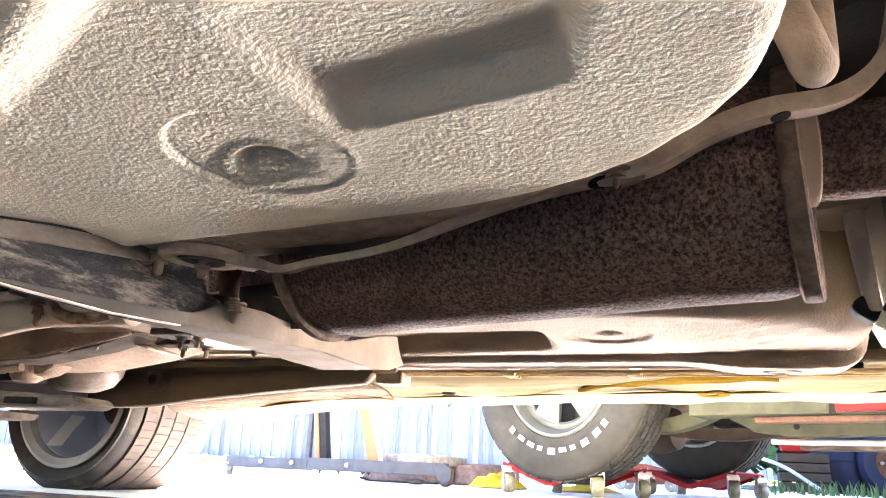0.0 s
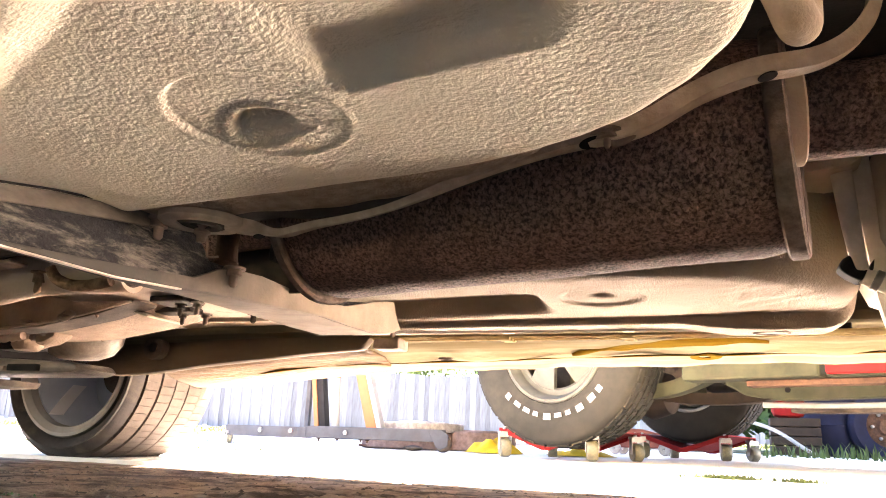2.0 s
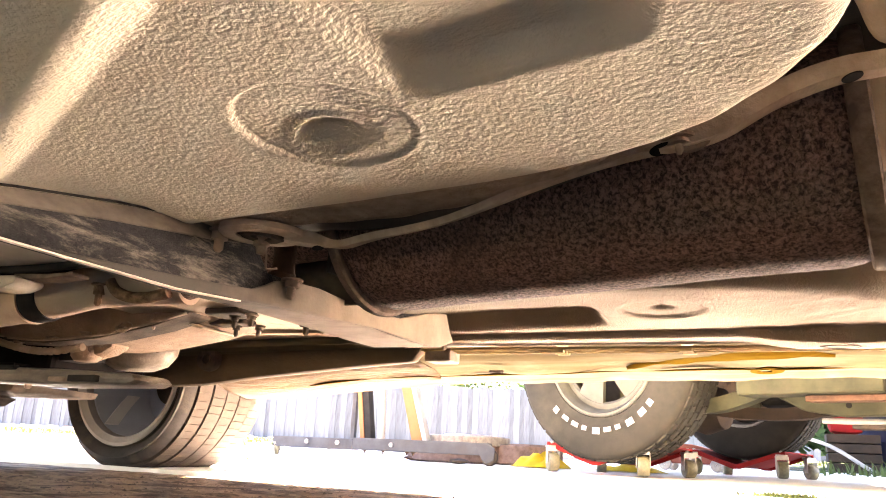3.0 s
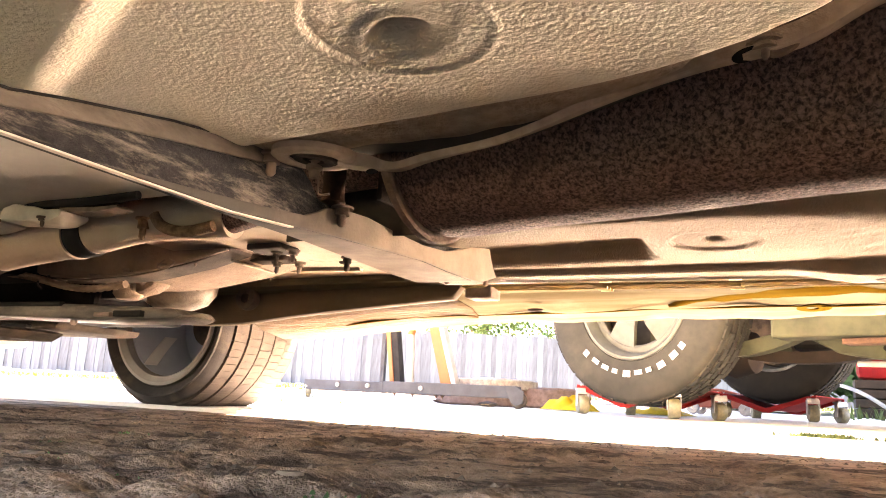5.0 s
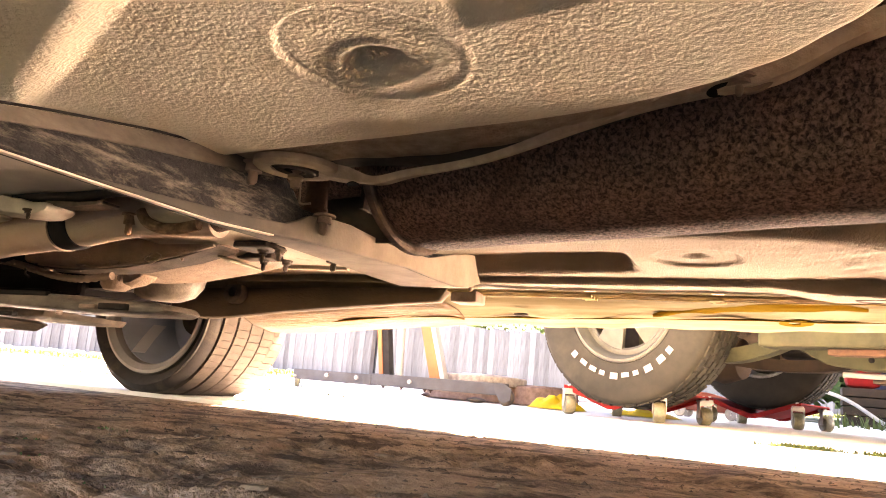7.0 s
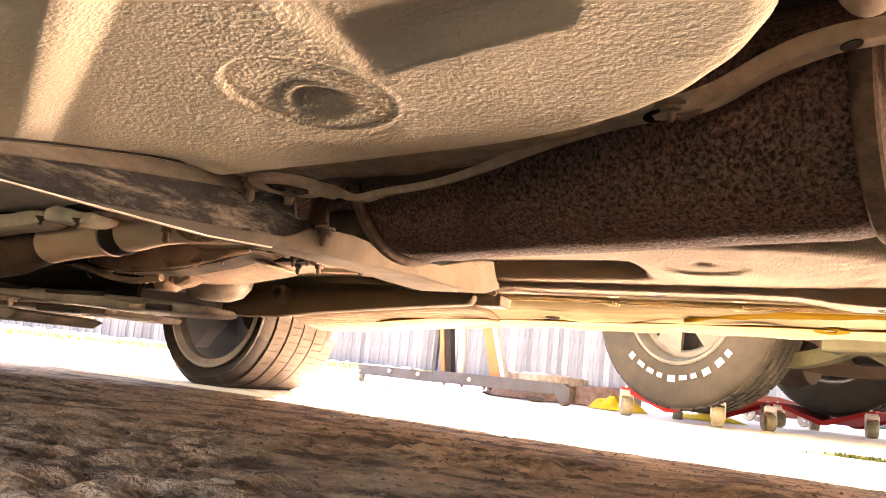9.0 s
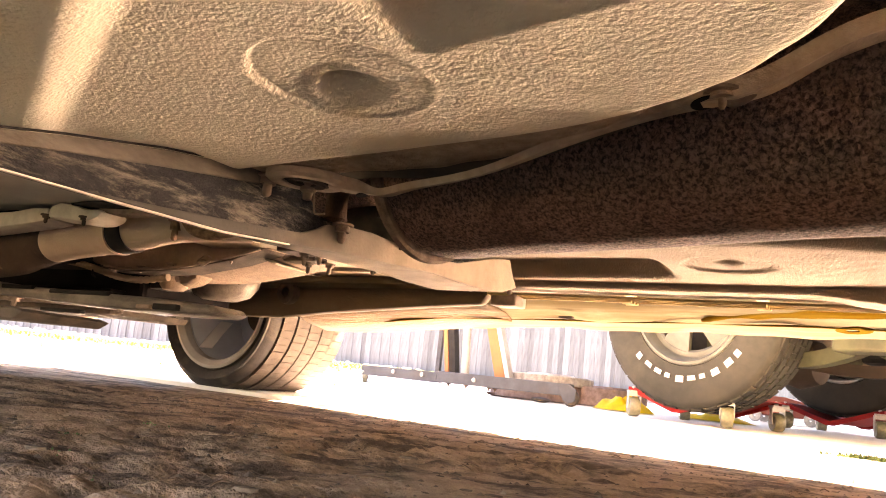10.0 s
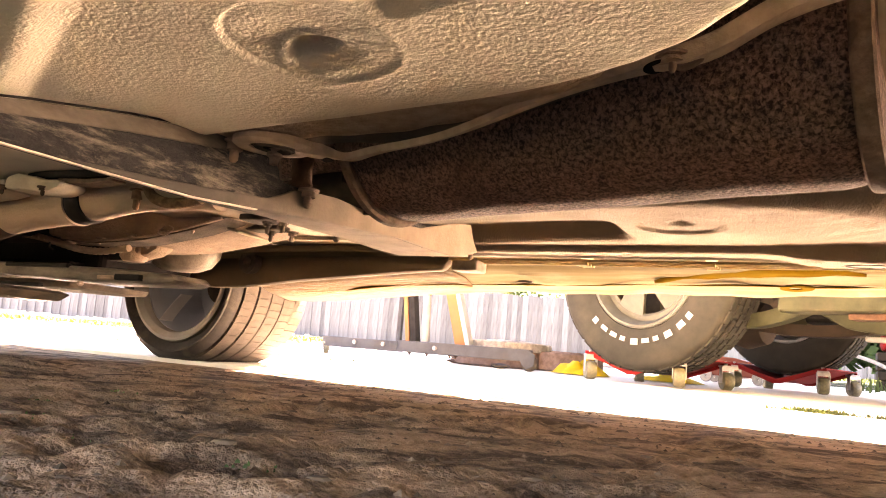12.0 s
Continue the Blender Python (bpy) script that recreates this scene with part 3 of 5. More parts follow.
prism(bm, beam, 0.10, Matrix.Translation((-0.60, 0, 0)) @ AX_U, 0.003)
for p in bm.verts:
    if p.co.x < -0.55:
        p.co.x += 0.088 * (1 - float(sstep(0.45, 0.95, p.co.y)))
bm.normal_update()
for f in bm.faces:
    f.material_index = 1 if f.normal.z < -0.5 else 0
crossmember = part("crossmember", bm, (BLACK_PAINT, TAB_DUST), car, "black painted steel crossmember, scraped and dusty")
bm = bmesh.new()
flange = [(-0.20, 0.233), (0.20, 0.246), (0.29, 0.253), (0.335, 0.264), (0.43, 0.284), (0.545, 0.301), (0.600, 0.302), (0.590, 0.294), (0.545, 0.286), (0.43, 0.268), (0.335, 0.251), (0.29, 0.242), (0.20, 0.237), (-0.20, 0.226)]
prism(bm, flange, 0.004, Matrix.Translation((-0.5005, 0, 0)) @ AX_U, 0.001)
part("top_flange", bm, BEAM_TOP, crossmember, "dusty brown upper flange")
# thin pale strip: the sunlit glint along the beam's lower edge, as colour
lip = [(-0.497, v, z) for v, z in ((-0.20, 0.213), (0.296, 0.223), (0.387, 0.224), (0.508, 0.226), (0.600, 0.2335))]
part("edge_lip", sweep(bmesh.new(), lip, [(-0.003, -0.0005), (0.003, -0.0005), (0.003, 0.0009), (-0.003, 0.0009)]), PALE, crossmember, "pale strip drawn as the sunlit glint on the lower edge")
# black strip that draws the shadow between beam and pan
seam = [(-0.4985, v, z) for v, z in ((-0.20, 0.2345), (0.20, 0.2475), (0.29, 0.2545), (0.335, 0.2655), (0.43, 0.2855), (0.535, 0.3015))]
part("seam_gap", sweep(bmesh.new(), seam, [(-0.0008, -0.001), (0.0008, -0.001), (0.0008, 0.001), (-0.0008, 0.001)]), BLACK, crossmember, "black strip drawn as the shadow gap along the upper edge")
bm = bmesh.new()
tab = [(0.36, 0.2255), (0.44, 0.232), (0.509, 0.2385), (0.565, 0.244), (0.615, 0.250), (0.640, 0.2605), (0.655, 0.2685), (0.70, 0.276), (0.74, 0.279), (0.81, 0.277), (0.889, 0.277), (0.96, 0.283), (1.0, 0.294), (1.05, 0.308), (1.10, 0.318), (1.130, 0.322), (1.140, 0.305), (1.148, 0.294), (1.164, 0.279), (1.11, 0.263), (1.073, 0.258), (0.98, 0.256), (0.898, 0.256), (0.675, 0.241), (0.508, 0.227), (0.387, 0.225)]
prism(bm, tab, 0.006, Matrix.Translation((-0.498, 0, 0)) @ AX_U, 0.0015)
part("mounting_tab", bm, TAB_DUST, crossmember, "dust-covered mounting tab")
for p in ((-0.492, 0.553, 0.297), (-0.486, 0.674, 0.274), (-0.60, 1.195, 0.298), (-0.545, 1.245, 0.302)):
    part("bolt", bolt(bmesh.new(), p, 0.0085, 0.010, 0.005, 0.010), DUSTY, crossmember, "dusty flanged bolt", True)
for u, v in ((-0.64, 0.80), (-0.66, 0.93), (-0.70, 0.86), (-0.80, 1.0), (-0.86, 1.1)):
    part("bolt", bolt(bmesh.new(), (u, v, 0.306), 0.008, 0.009, 0.0045, 0.010), DUSTY, car, "dusty flanged bolt", True)
part("bushing", lathe(bmesh.new(), [(0.004, 0.060), (0.0125, 0.060), (0.0135, 0.030), (0.0125, 0.022), (0.0135, 0.004), (0.015, 0.0), (0.010, -0.004), (0.004, -0.004)], Matrix.Translation((-0.503, 0.678, 0.281)), 24), RUSTY_IRON, crossmember, "rusty rubber bushing", True)
# dark plate and fold added to cover the pan's pale side wall
part("exhaust_bracket", prism(bmesh.new(), [(-0.66, 0.27), (-0.425, 0.27), (-0.415, 0.30), (-0.415, 0.46), (-0.66, 0.46)], 0.004, Matrix.Translation((0, 0.800, 0)) @ AX_V, 0.001), DARK_DUST, car, "dark plate added inside the tunnel to hide the lit pan wall")
part("bracket_fold", box(bmesh.new(), (-0.452, 0.690, 0.285), (-0.446, 0.800, 0.40), 0.001), DARK_DUST, car, "dark folded edge of the added plate")
part("inlet_pipe", tube(bmesh.new(), [(-0.39, 0.709, 0.337), (-0.46, 0.716, 0.336), (-0.56, 0.735, 0.335), (-0.68, 0.79, 0.328), (-0.79, 0.825, 0.320)], 0.027, 24), RUST, car, "rusty exhaust inlet pipe", True)
for u, v, r in ((-0.137, 0.393, 0.0030),):
    part("pit", lathe(bmesh.new(), [(0.0, -0.0007), (r * 0.8, -0.0006), (r, 0.0012), (0.0, 0.0012)], Matrix.Translation((u, v, 0.2928)) @ Matrix.Diagonal((1.5, 0.8, 1, 1)), 14), DARK_DUST, car, "small dark pit in the undercoat", True)

# muffler with rolled end seams
MUF = Matrix.Translation((-0.395, 0.708, 0.337)) @ Vector((0.485, -0.058, 0.014)).to_track_quat("Z", "Y").to_matrix().to_4x4()
bm = lathe(bmesh.new(), [(0.03, 0.004), (0.080, 0.003), (0.090, 0.006), (0.0945, 0.018), (0.0965, 0.035), (0.0955, 0.12), (0.0968, 0.25), (0.0960, 0.385), (0.0972, 0.464), (0.095, 0.479), (0.090, 0.494), (0.03, 0.496)], MUF, 80)


def canted(bm):
    """Slants the muffler's rear end across its axis."""
    for p in bm.verts:
        p.co.x += 0.03 * (p.co.y - 0.655) * float(sstep(-0.20, 0.05, p.co.x))
    return bm


muffler = part("muffler", canted(bm), RUST, car, "rust-speckled steel muffler hanging in the tunnel", True)
for h, r, w, mt in ((0.003, 0.1010, 0.006, FLANGE_RUST), (0.494, 0.1015, 0.0085, FLANGE_RUST)):
    part("end_flange", canted(lathe(bmesh.new(), [(r - 0.010, h - w + 0.001), (r - 0.002, h - w), (r, h - w + 0.002), (r + 0.0005, h), (r, h + w - 0.002), (r - 0.003, h + w), (r - 0.012, h + w - 0.002)], MUF, 80, True)), mt, muffler, "folded dusty end flange", True)
part("end_plate", canted(lathe(bmesh.new(), [(0.03, 0.497), (0.10, 0.497), (0.10, 0.500), (0.03, 0.500)], MUF, 48)), RUST, muffler, "rusty end plate", True)
tail = [(0.07, 0.648, 0.376), (0.20, 0.646, 0.378), (0.45, 0.65, 0.386), (0.9, 0.66, 0.41)]
tail_pipe = part("tail_pipe", tube(bmesh.new(), tail, 0.041, 32), RUST, car, "rust-speckled tail pipe", True)
part("collar", lathe(bmesh.new(), [(0.0415, 0), (0.0465, 0.001), (0.0450, 0.016), (0.0415, 0.018)], Matrix.Translation((0.092, 0.6475, 0.3765)) @ Matrix.Rotation(radians(89), 4, "Y"), 36, True), PIPE, tail_pipe, "tan dusty pipe collar", True)

# bracket rail along the tunnel edge: a bent strap with a down-turned lip
line = [(-0.430, 0.577, 0.290), (-0.412, 0.588, 0.288), (-0.395, 0.593, 0.287), (-0.365, 0.585, 0.281), (-0.32, 0.563, 0.279), (-0.24, 0.553, 0.286), (-0.156, 0.550, 0.309), (-0.081, 0.545, 0.324), (-0.02, 0.537, 0.328), (0.028, 0.535, 0.350), (0.066, 0.530, 0.359), (0.112, 0.535, 0.366), (0.142, 0.54, 0.388), (0.158, 0.55, 0.435), (0.170, 0.56, 0.49), (0.175, 0.57, 0.54)]
fine = smooth_line(line, 6)
secs = []
for p in fine:
    w = 0.0105 + 0.0015 * math.sin(p.x * 30) - 0.0020 * float(sstep(-0.02, 0.03, p.x)) - 0.006 * float(sstep(-0.42, -0.34, p.x) * (1 - sstep(-0.14, -0.06, p.x)))
    t = float(sstep(-0.42, -0.36, p.x) * (1 - sstep(-0.10, -0.02, p.x)))
    secs.append([(-w, -0.0015), (-w * 0.4, -0.0025), (w * 0.7, -0.0025), (w, 0.001), (w + 0.001, 0.010 - 0.0065 * t), (w - 0.001, 0.010 - 0.0065 * t), (w - 0.002, 0.003 - 0.0005 * t), (-w, 0.002)])
rail = part("bracket_rail", sweep(bmesh.new(), fine, secs), RAIL_DUST, car, "dusty bent steel bracket rail", True)
for p, r in (((0.075, 0.526, 0.3562), 0.007), ((-0.402, 0.596, 0.2844), 0.006), ((-0.055, 0.540, 0.3245), 0.011)):
    part("hole", lathe(bmesh.new(), [(0.0, -0.0008), (r, -0.0008), (r * 1.02, 0.0), (0, 0.0)], Matrix.Translation(p) @ Matrix.Rotation(radians(-12), 4, "Y"), 20), VOID, rail, "dark punched hole")
# paddle end of the rail with an oval opening, spring clip and stud
bm = bmesh.new()
rings = []
for k in range(40):
    a = 2 * math.pi * k / 40
    d1, d2 = Vector((math.cos(radians(38)), math.sin(radians(38)), 0)), Vector((-math.sin(radians(38)), math.cos(radians(38)), 0))
    rings.append([bm.verts.new(Vector((-0.447, 0.562, 0.289)) + d1 * (x * math.cos(a)) + d2 * (y * math.sin(a)) + Vector((0, 0, z))) for x, y, z in ((0.026, 0.019, 0.0035), (0.025, 0.018, 0.0), (0.029, 0.022, -0.0015), (0.038, 0.030, -0.001), (0.042, 0.033, 0.002), (0.042, 0.033, 0.008), (0.039, 0.030, 0.006))])
for p, q in zip(rings, rings[1:] + rings[:1]):
    for k in range(7):
        bm.faces.new((p[k], p[(k + 1) % 7], q[(k + 1) % 7], q[k]))
bmesh.ops.recalc_face_normals(bm, faces=bm.faces)
paddle = part("paddle", bm, RAIL_DUST, rail, "dusty paddle end with an oval opening", True)
for r0, z in ((0.021, 0.291), (0.017, 0.2885)):
    part("clip_washer", lathe(bmesh.new(), [(r0 * 0.55, 0.0), (r0, -0.001), (r0 * 1.05, 0.001), (r0 * 0.6, 0.002)], Matrix.Translation((-0.449, 0.563, z)) @ Matrix.Rotation(radians(38), 4, "Z") @ Matrix.Diagonal((1.15, 0.82, 1, 1)) @ Matrix.Rotation(radians(5), 4, "Y"), 28, True), DARK_DUST, paddle, "dark ribbed spring clip", True)
part("stud", lathe(bmesh.new(), [(0.0085, 0.004), (0.0085, -0.003), (0.0055, -0.005), (0.0045, -0.012), (0.0, -0.0135)], Matrix.Translation((-0.457, 0.576, 0.288)), 14), DUSTY, paddle, "dusty stud", True)
part("wire_end", tube(bmesh.new(), [(-0.462, 0.590, 0.289), (-0.468, 0.600, 0.278), (-0.474, 0.610, 0.270), (-0.462, 0.612, 0.270)], 0.0012, 6), DUSTY, paddle, "thin bent wire end", True)
bm = bolt(bmesh.new(), (-0.043, 0.535, 0.330), 0.009, 0.006, 0.003, 0.005)
tube(bm, [(-0.052, 0.535, 0.333), (-0.038, 0.540, 0.322), (-0.024, 0.538, 0.326), (-0.022, 0.536, 0.334)], 0.0032, 8)
part("stud", bm, DUSTY, rail, "stud with a bent retaining clip", True)


def flange_sheet(name, s0, s1, lift, mat, label):
    """The tunnel's flange between the pan's edge and the bracket rail, rising towards the rear."""
    rows3 = []
    bm = bmesh.new()
    for u in np.arange(-0.62, -0.03, 0.008):
        edge = 0.288 + 0.206 * (1 - min(1.0, max(0.0, (u + 0.264) / 0.314)) ** 2.3) ** (1 / 2.3) + 0.08 * max(0.0, -0.264 - u) + 0.003
        zn = float(np.interp(u, [-0.62, -0.2, -0.13, -0.08, -0.02], [0.300, 0.299, 0.305, 0.318, 0.330]))
        zf = float(np.interp(u, [-0.62, -0.43, -0.32, -0.24, -0.156, -0.081, -0.02], [0.303, 0.301, 0.297, 0.302, 0.319, 0.336, 0.346]))
        t0 = s0
        t1 = s0 + (s1 + 0.04 * math.sin(u * 70) * math.sin(u * 31 + 1) - s0) * (0.04 + 0.96 * float(sstep(-0.03, -0.13, u)))
        rows3.append([bm.verts.new((u, edge + t * (0.600 - edge), zn + t * (zf - zn) + lift)) for t in np.linspace(t0, t1, 7)])
    for a, c in zip(rows3, rows3[1:]):
        for k in range(6):
            bm.faces.new((a[k], c[k], c[k + 1], a[k + 1]))
    ob = part(name, bm, mat, car, label, True)
    ob.modifiers.new("thickness", "SOLIDIFY").thickness = 0.0015


flange_sheet("tunnel_flange", 0.0, 0.62, 0.0, COAT_EDGE, "rough undercoated tunnel flange")
# the web's dark colour draws the shadow between flange and rail
flange_sheet("flange_web", 0.54, 1.0, 0.004, SHADOWED_STEEL, "smooth flange web coloured dark grey as the shadow band by the rail")

# looped exhaust hanger rod
part("hanger_rod", tube(bmesh.new(), [(0.050, 0.398, 0.47), (0.062, 0.400, 0.41), (0.071, 0.404, 0.368), (0.079, 0.411, 0.347), (0.085, 0.424, 0.338), (0.089, 0.438, 0.346), (0.091, 0.447, 0.38), (0.092, 0.452, 0.47)], 0.0125, 24), RAIL_DUST, car, "thick looped dusty hanger rod", True)

# rear end: hanger, hose, tank
part("hanger_plate", prism(bmesh.new(), [(0.118, 0.418), (0.190, 0.428), (0.203, 0.436), (0.206, 0.450), (0.190, 0.440), (0.118, 0.430)], 0.10, Matrix.Translation((0, 0.92, 0)) @ AX_V, 0.002), TAN, car, "pale dusty hanger plate")
strap_line = smooth_line([(0.182, 0.95, 0.43), (0.185, 0.95, 0.38), (0.188, 0.95, 0.345), (0.190, 0.95, 0.322), (0.193, 0.95, 0.303)], 5)
strap = part("hanger_strap", sweep(bmesh.new(), strap_line, [[(k[0] * (1 - 0.35 * i / len(strap_line)), k[1]) for k in circle(0.0125, 16, 0.6)] for i in range(len(strap_line))], up=Vector((0, 1, 0))), PALE, car, "tapering dusty hanger strap", True)
bm = bmesh.new()
prism(bm, [(0.167, 0.306), (0.171, 0.316), (0.181, 0.322), (0.186, 0.303), (0.197, 0.302), (0.206, 0.317), (0.203, 0.301), (0.189, 0.289), (0.176, 0.297)], 0.03, Matrix.Translation((0, 0.938, 0)) @ AX_V, 0.003)
part("rubber_mount", bm, BLACK, strap, "black rubber mount")
part("strap_rib", sweep(bmesh.new(), smooth_line([(0.206, 0.97, 0.45), (0.209, 0.97, 0.38), (0.213, 0.97, 0.33), (0.220, 0.98, 0.28), (0.230, 0.99, 0.24)], 5), [(-0.010, -0.008), (0.010, -0.008), (0.010, 0.008), (-0.010, 0.008)], up=Vector((0, 1, 0))), PALE, car, "pale ribbed strap", True)
part("hose", tube(bmesh.new(), [(0.193, 0.945, 0.297), (0.208, 0.948, 0.290), (0.235, 0.955, 0.277), (0.263, 0.965, 0.265), (0.33, 0.99, 0.247), (0.45, 1.04, 0.235)], 0.0105, 14), PALE, car, "pale grey hose", True)
part("hose_clamp", lathe(bmesh.new(), [(0.0106, 0), (0.0128, 0.001), (0.0128, 0.008), (0.0106, 0.009)], Matrix.Translation((0.203, 0.947, 0.2925)) @ Matrix.Rotation(radians(118), 4, "Y"), 18, True), STEEL, car, "steel hose clamp", True)
for lo, hi, b in (((0.218, 0.86, 0.285), (0.80, 1.24, 0.50), 0.060), ((0.250, 0.62, 0.335), (0.9, 0.86, 0.49), 0.045)):
    bm = box(bmesh.new(), lo, hi, b)
    part("fuel_tank", bm, TANK_DUST, car, "rounded dusty fuel tank", True)
part("tank_strap", box(bmesh.new(), (0.34, 0.86, 0.277), (0.37, 1.23, 0.285), 0.002), DUSTY, car, "dusty tank strap")
part("clip", box(bmesh.new(), (0.20, 1.335, 0.29), (0.235, 1.36, 0.325), 0.004), BLACK, car, "black plastic clip")

# brake lines along the inner sill, held by ribbed clips
LINE_PATH = ((-0.60, 1.262, 0.282), (-0.45, 1.300, 0.288), (-0.1, 1.310, 0.288), (0.2, 1.32, 0.291), (0.5, 1.33, 0.295))
for k in range(3):
    part("brake_line", tube(bmesh.new(), [(u, v + 0.014 * k, z - 0.001 * k) for u, v, z in LINE_PATH], 0.0030, 8), LINE_DUST, car, "thin brake line", True)
for u in (-0.345, -0.122):
    clip = part("line_clip", box(bmesh.new(), (u - 0.010, 1.303, 0.2965), (u + 0.010, 1.346, 0.3005), 0.001), LINE_DUST, car, "yellowed plastic line clip")
    for k in range(3):
        part("clip_rib", tube(bmesh.new(), [(u - 0.011 + 0.002 * k, 1.3085 + 0.014 * k, 0.2855), (u + 0.011 + 0.002 * k, 1.3085 + 0.014 * k, 0.2855)], 0.0054, 10, False), LINE_DUST, clip, "", True)
for u, v, z, r in ((-0.55, 1.55, 0.276, 0.016), (0.112, 1.287, 0.2852, 0.028)):
    part("drain_hole", lathe(bmesh.new(), [(0.0, -0.001), (r * 0.75, -0.001), (r, -0.003), (r * 1.15, 0.0), (r, 0.002), (0, 0.002)], Matrix.Translation((u, v, z)) @ Matrix.Diagonal((1, 0.6, 1, 1)), 20), DARK_DUST, car, "dark drain hole")
part("sill_bracket", box(bmesh.new(), (-0.60, 1.275, 0.262), (-0.545, 1.325, 0.288), 0.004), DUSTY, car, "small pale steel bracket")

# ---- front of the car ----
part("front_floor", box(bmesh.new(), (-1.08, 0.88, 0.316), (-0.66, 1.36, 0.326), 0.003), TAN, car, "tan dusty front floor panel")
for u, v, r in ((-0.72, 1.02, 0.014), (-0.80, 1.16, 0.010), (-0.90, 1.04, 0.016)):
    part("drain_hole", lathe(bmesh.new(), [(0.0, -0.001), (r * 0.75, -0.001), (r, -0.003), (r * 1.15, 0.0), (r, 0.002), (0, 0.002)], Matrix.Translation((u, v, 0.316)), 18), DARK_DUST, car, "dark drain hole")
part("front_floor", box(bmesh.new(), (-1.75, -0.30, 0.330), (-0.68, 0.74, 0.342), 0.003), GREY_PANEL, car, "dusty grey front floor panel")
for u, v, a, c in ((-0.90, 1.085, 0.05, 0.020), (-0.835, 1.00, 0.045, 0.028)):
    cl = part("floor_clip", box(bmesh.new(), (u - a, v - c, 0.304), (u + a * 0.6, v + c, 0.315), 0.003), DARK_DUST, car, "dark steel floor clip")
    part("stud", bolt(bmesh.new(), (u, v, 0.304), 0.007, 0.008, 0.004, 0.010), DARK_DUST, cl, "dark stud", True)
part("floor_flap", box(bmesh.new(), (-1.02, 1.03, 0.300), (-0.93, 1.12, 0.304), 0.0015, Matrix.Translation((-0.97, 1.07, 0.302)) @ Matrix.Rotation(radians(16), 4, "Y") @ Matrix.Translation((0.97, -1.07, -0.302))), TAN, car, "bent tan flap")
part("floor_ridge", sweep(bmesh.new(), smooth_line([(-1.20, 1.22, 0.313), (-1.08, 1.18, 0.311), (-0.95, 1.20, 0.312), (-0.80, 1.22, 0.314)], 4), [(-0.012, 0.004), (-0.006, -0.004), (0.006, -0.004), (0.012, 0.004)]), TAN, car, "pressed floor ridge", True)
part("inlet_bolt", bolt(bmesh.new(), (-0.761, 1.108, 0.314), 0.008, 0.012, 0.005, 0.012), DARK_DUST, car, "dark tapered bolt", True)
front_rail = bmesh.new()
prism(front_rail, [(-1.46, 0.250), (-1.431, 0.228), (-1.37, 0.2175), (-1.30, 0.216), (-1.20, 0.220), (-1.05, 0.238), (-0.90, 0.2515), (-0.77, 0.263), (-0.66, 0.272), (-0.641, 0.297), (-0.66, 0.325), (-0.75, 0.337), (-0.95, 0.331), (-1.24, 0.311), (-1.30, 0.300), (-1.46, 0.300)], 0.03, Matrix.Translation((0, 1.35, 0)) @ AX_V, 0.008)
front_rail = part("front_rail", front_rail, BROWN_RAIL, car, "brown dusty boxed front frame rail", True)
part("bracket_eye", lathe(bmesh.new(), [(0.012, -0.012), (0.026, -0.012), (0.028, 0.0), (0.026, 0.012), (0.012, 0.012)], Matrix.Translation((-1.17, 1.33, 0.276)) @ Matrix.Rotation(radians(90), 4, "X"), 24, True), DARK_DUST, front_rail, "dark steel eye", True)
bm = lathe(bmesh.new(), [(0.0, -0.072), (0.045, -0.070), (0.075, -0.058), (0.092, -0.035), (0.098, 0.0), (0.098, 0.02), (0.0, 0.02)], Matrix.Translation((-1.30, 1.24, 0.310)) @ Matrix.Diagonal((1.05, 0.8, 1, 1)), 36)
can = part("mount_cup", bm, ALLOY, car, "rounded dusty alloy mount cup", True)
part("bolt", bolt(bmesh.new(), (-1.19, 1.19, 0.296), 0.010, 0.010, 0.005, 0.012), DUSTY, can, "dusty bolt", True)
bm = bmesh.new()
prism(bm, [(-1.75, 0.300), (-1.47, 0.285), (-1.405, 0.275), (-1.28, 0.268), (-1.14, 0.275), (-1.008, 0.294), (-0.925, 0.312), (-0.905, 0.335), (-0.94, 0.43), (-1.75, 0.43)], 0.20, Matrix.Translation((0, 1.00, 0)) @ AX_V, 0.012)
gearbox = part("gearbox", bm, GEAR, car, "brown dusty gearbox housing", True)
bm = bmesh.new()
prism(bm, [(-1.40, 0.268), (-1.28, 0.262), (-1.14, 0.268), (-1.008, 0.288), (-0.93, 0.307), (-0.925, 0.313), (-1.008, 0.295), (-1.14, 0.276), (-1.28, 0.270), (-1.40, 0.276)], 0.06, Matrix.Translation((0, 0.985, 0)) @ AX_V, 0.002)
part("pan_flange", bm, DARK_DUST, gearbox, "dark gearbox pan flange")
for u in (-1.36, -1.27, -1.18, -1.09, -1.01):
    part("bolt", bolt(bmesh.new(), (u, 0.992, 0.262 + (u + 1.42) * 0.085), 0.007, 0.007, 0.003, 0.004), DUSTY, gearbox, "dusty pan bolt", True)

pipe_line = smooth_line([(-0.78, 0.825, 0.320), (-0.88, 0.81, 0.319), (-0.95, 0.80, 0.314), (-1.02, 0.80, 0.304), (-1.07, 0.80, 0.300)], 6)
pipe = part("exhaust_pipe", sweep(bmesh.new(), pipe_line, circle(0.034, 32)), PIPE, car, "brown dusty exhaust pipe", True)
wide = smooth_line([(-1.075, 0.80, 0.299), (-1.12, 0.80, 0.2965), (-1.20, 0.80, 0.290), (-1.275, 0.80, 0.282)], 6)
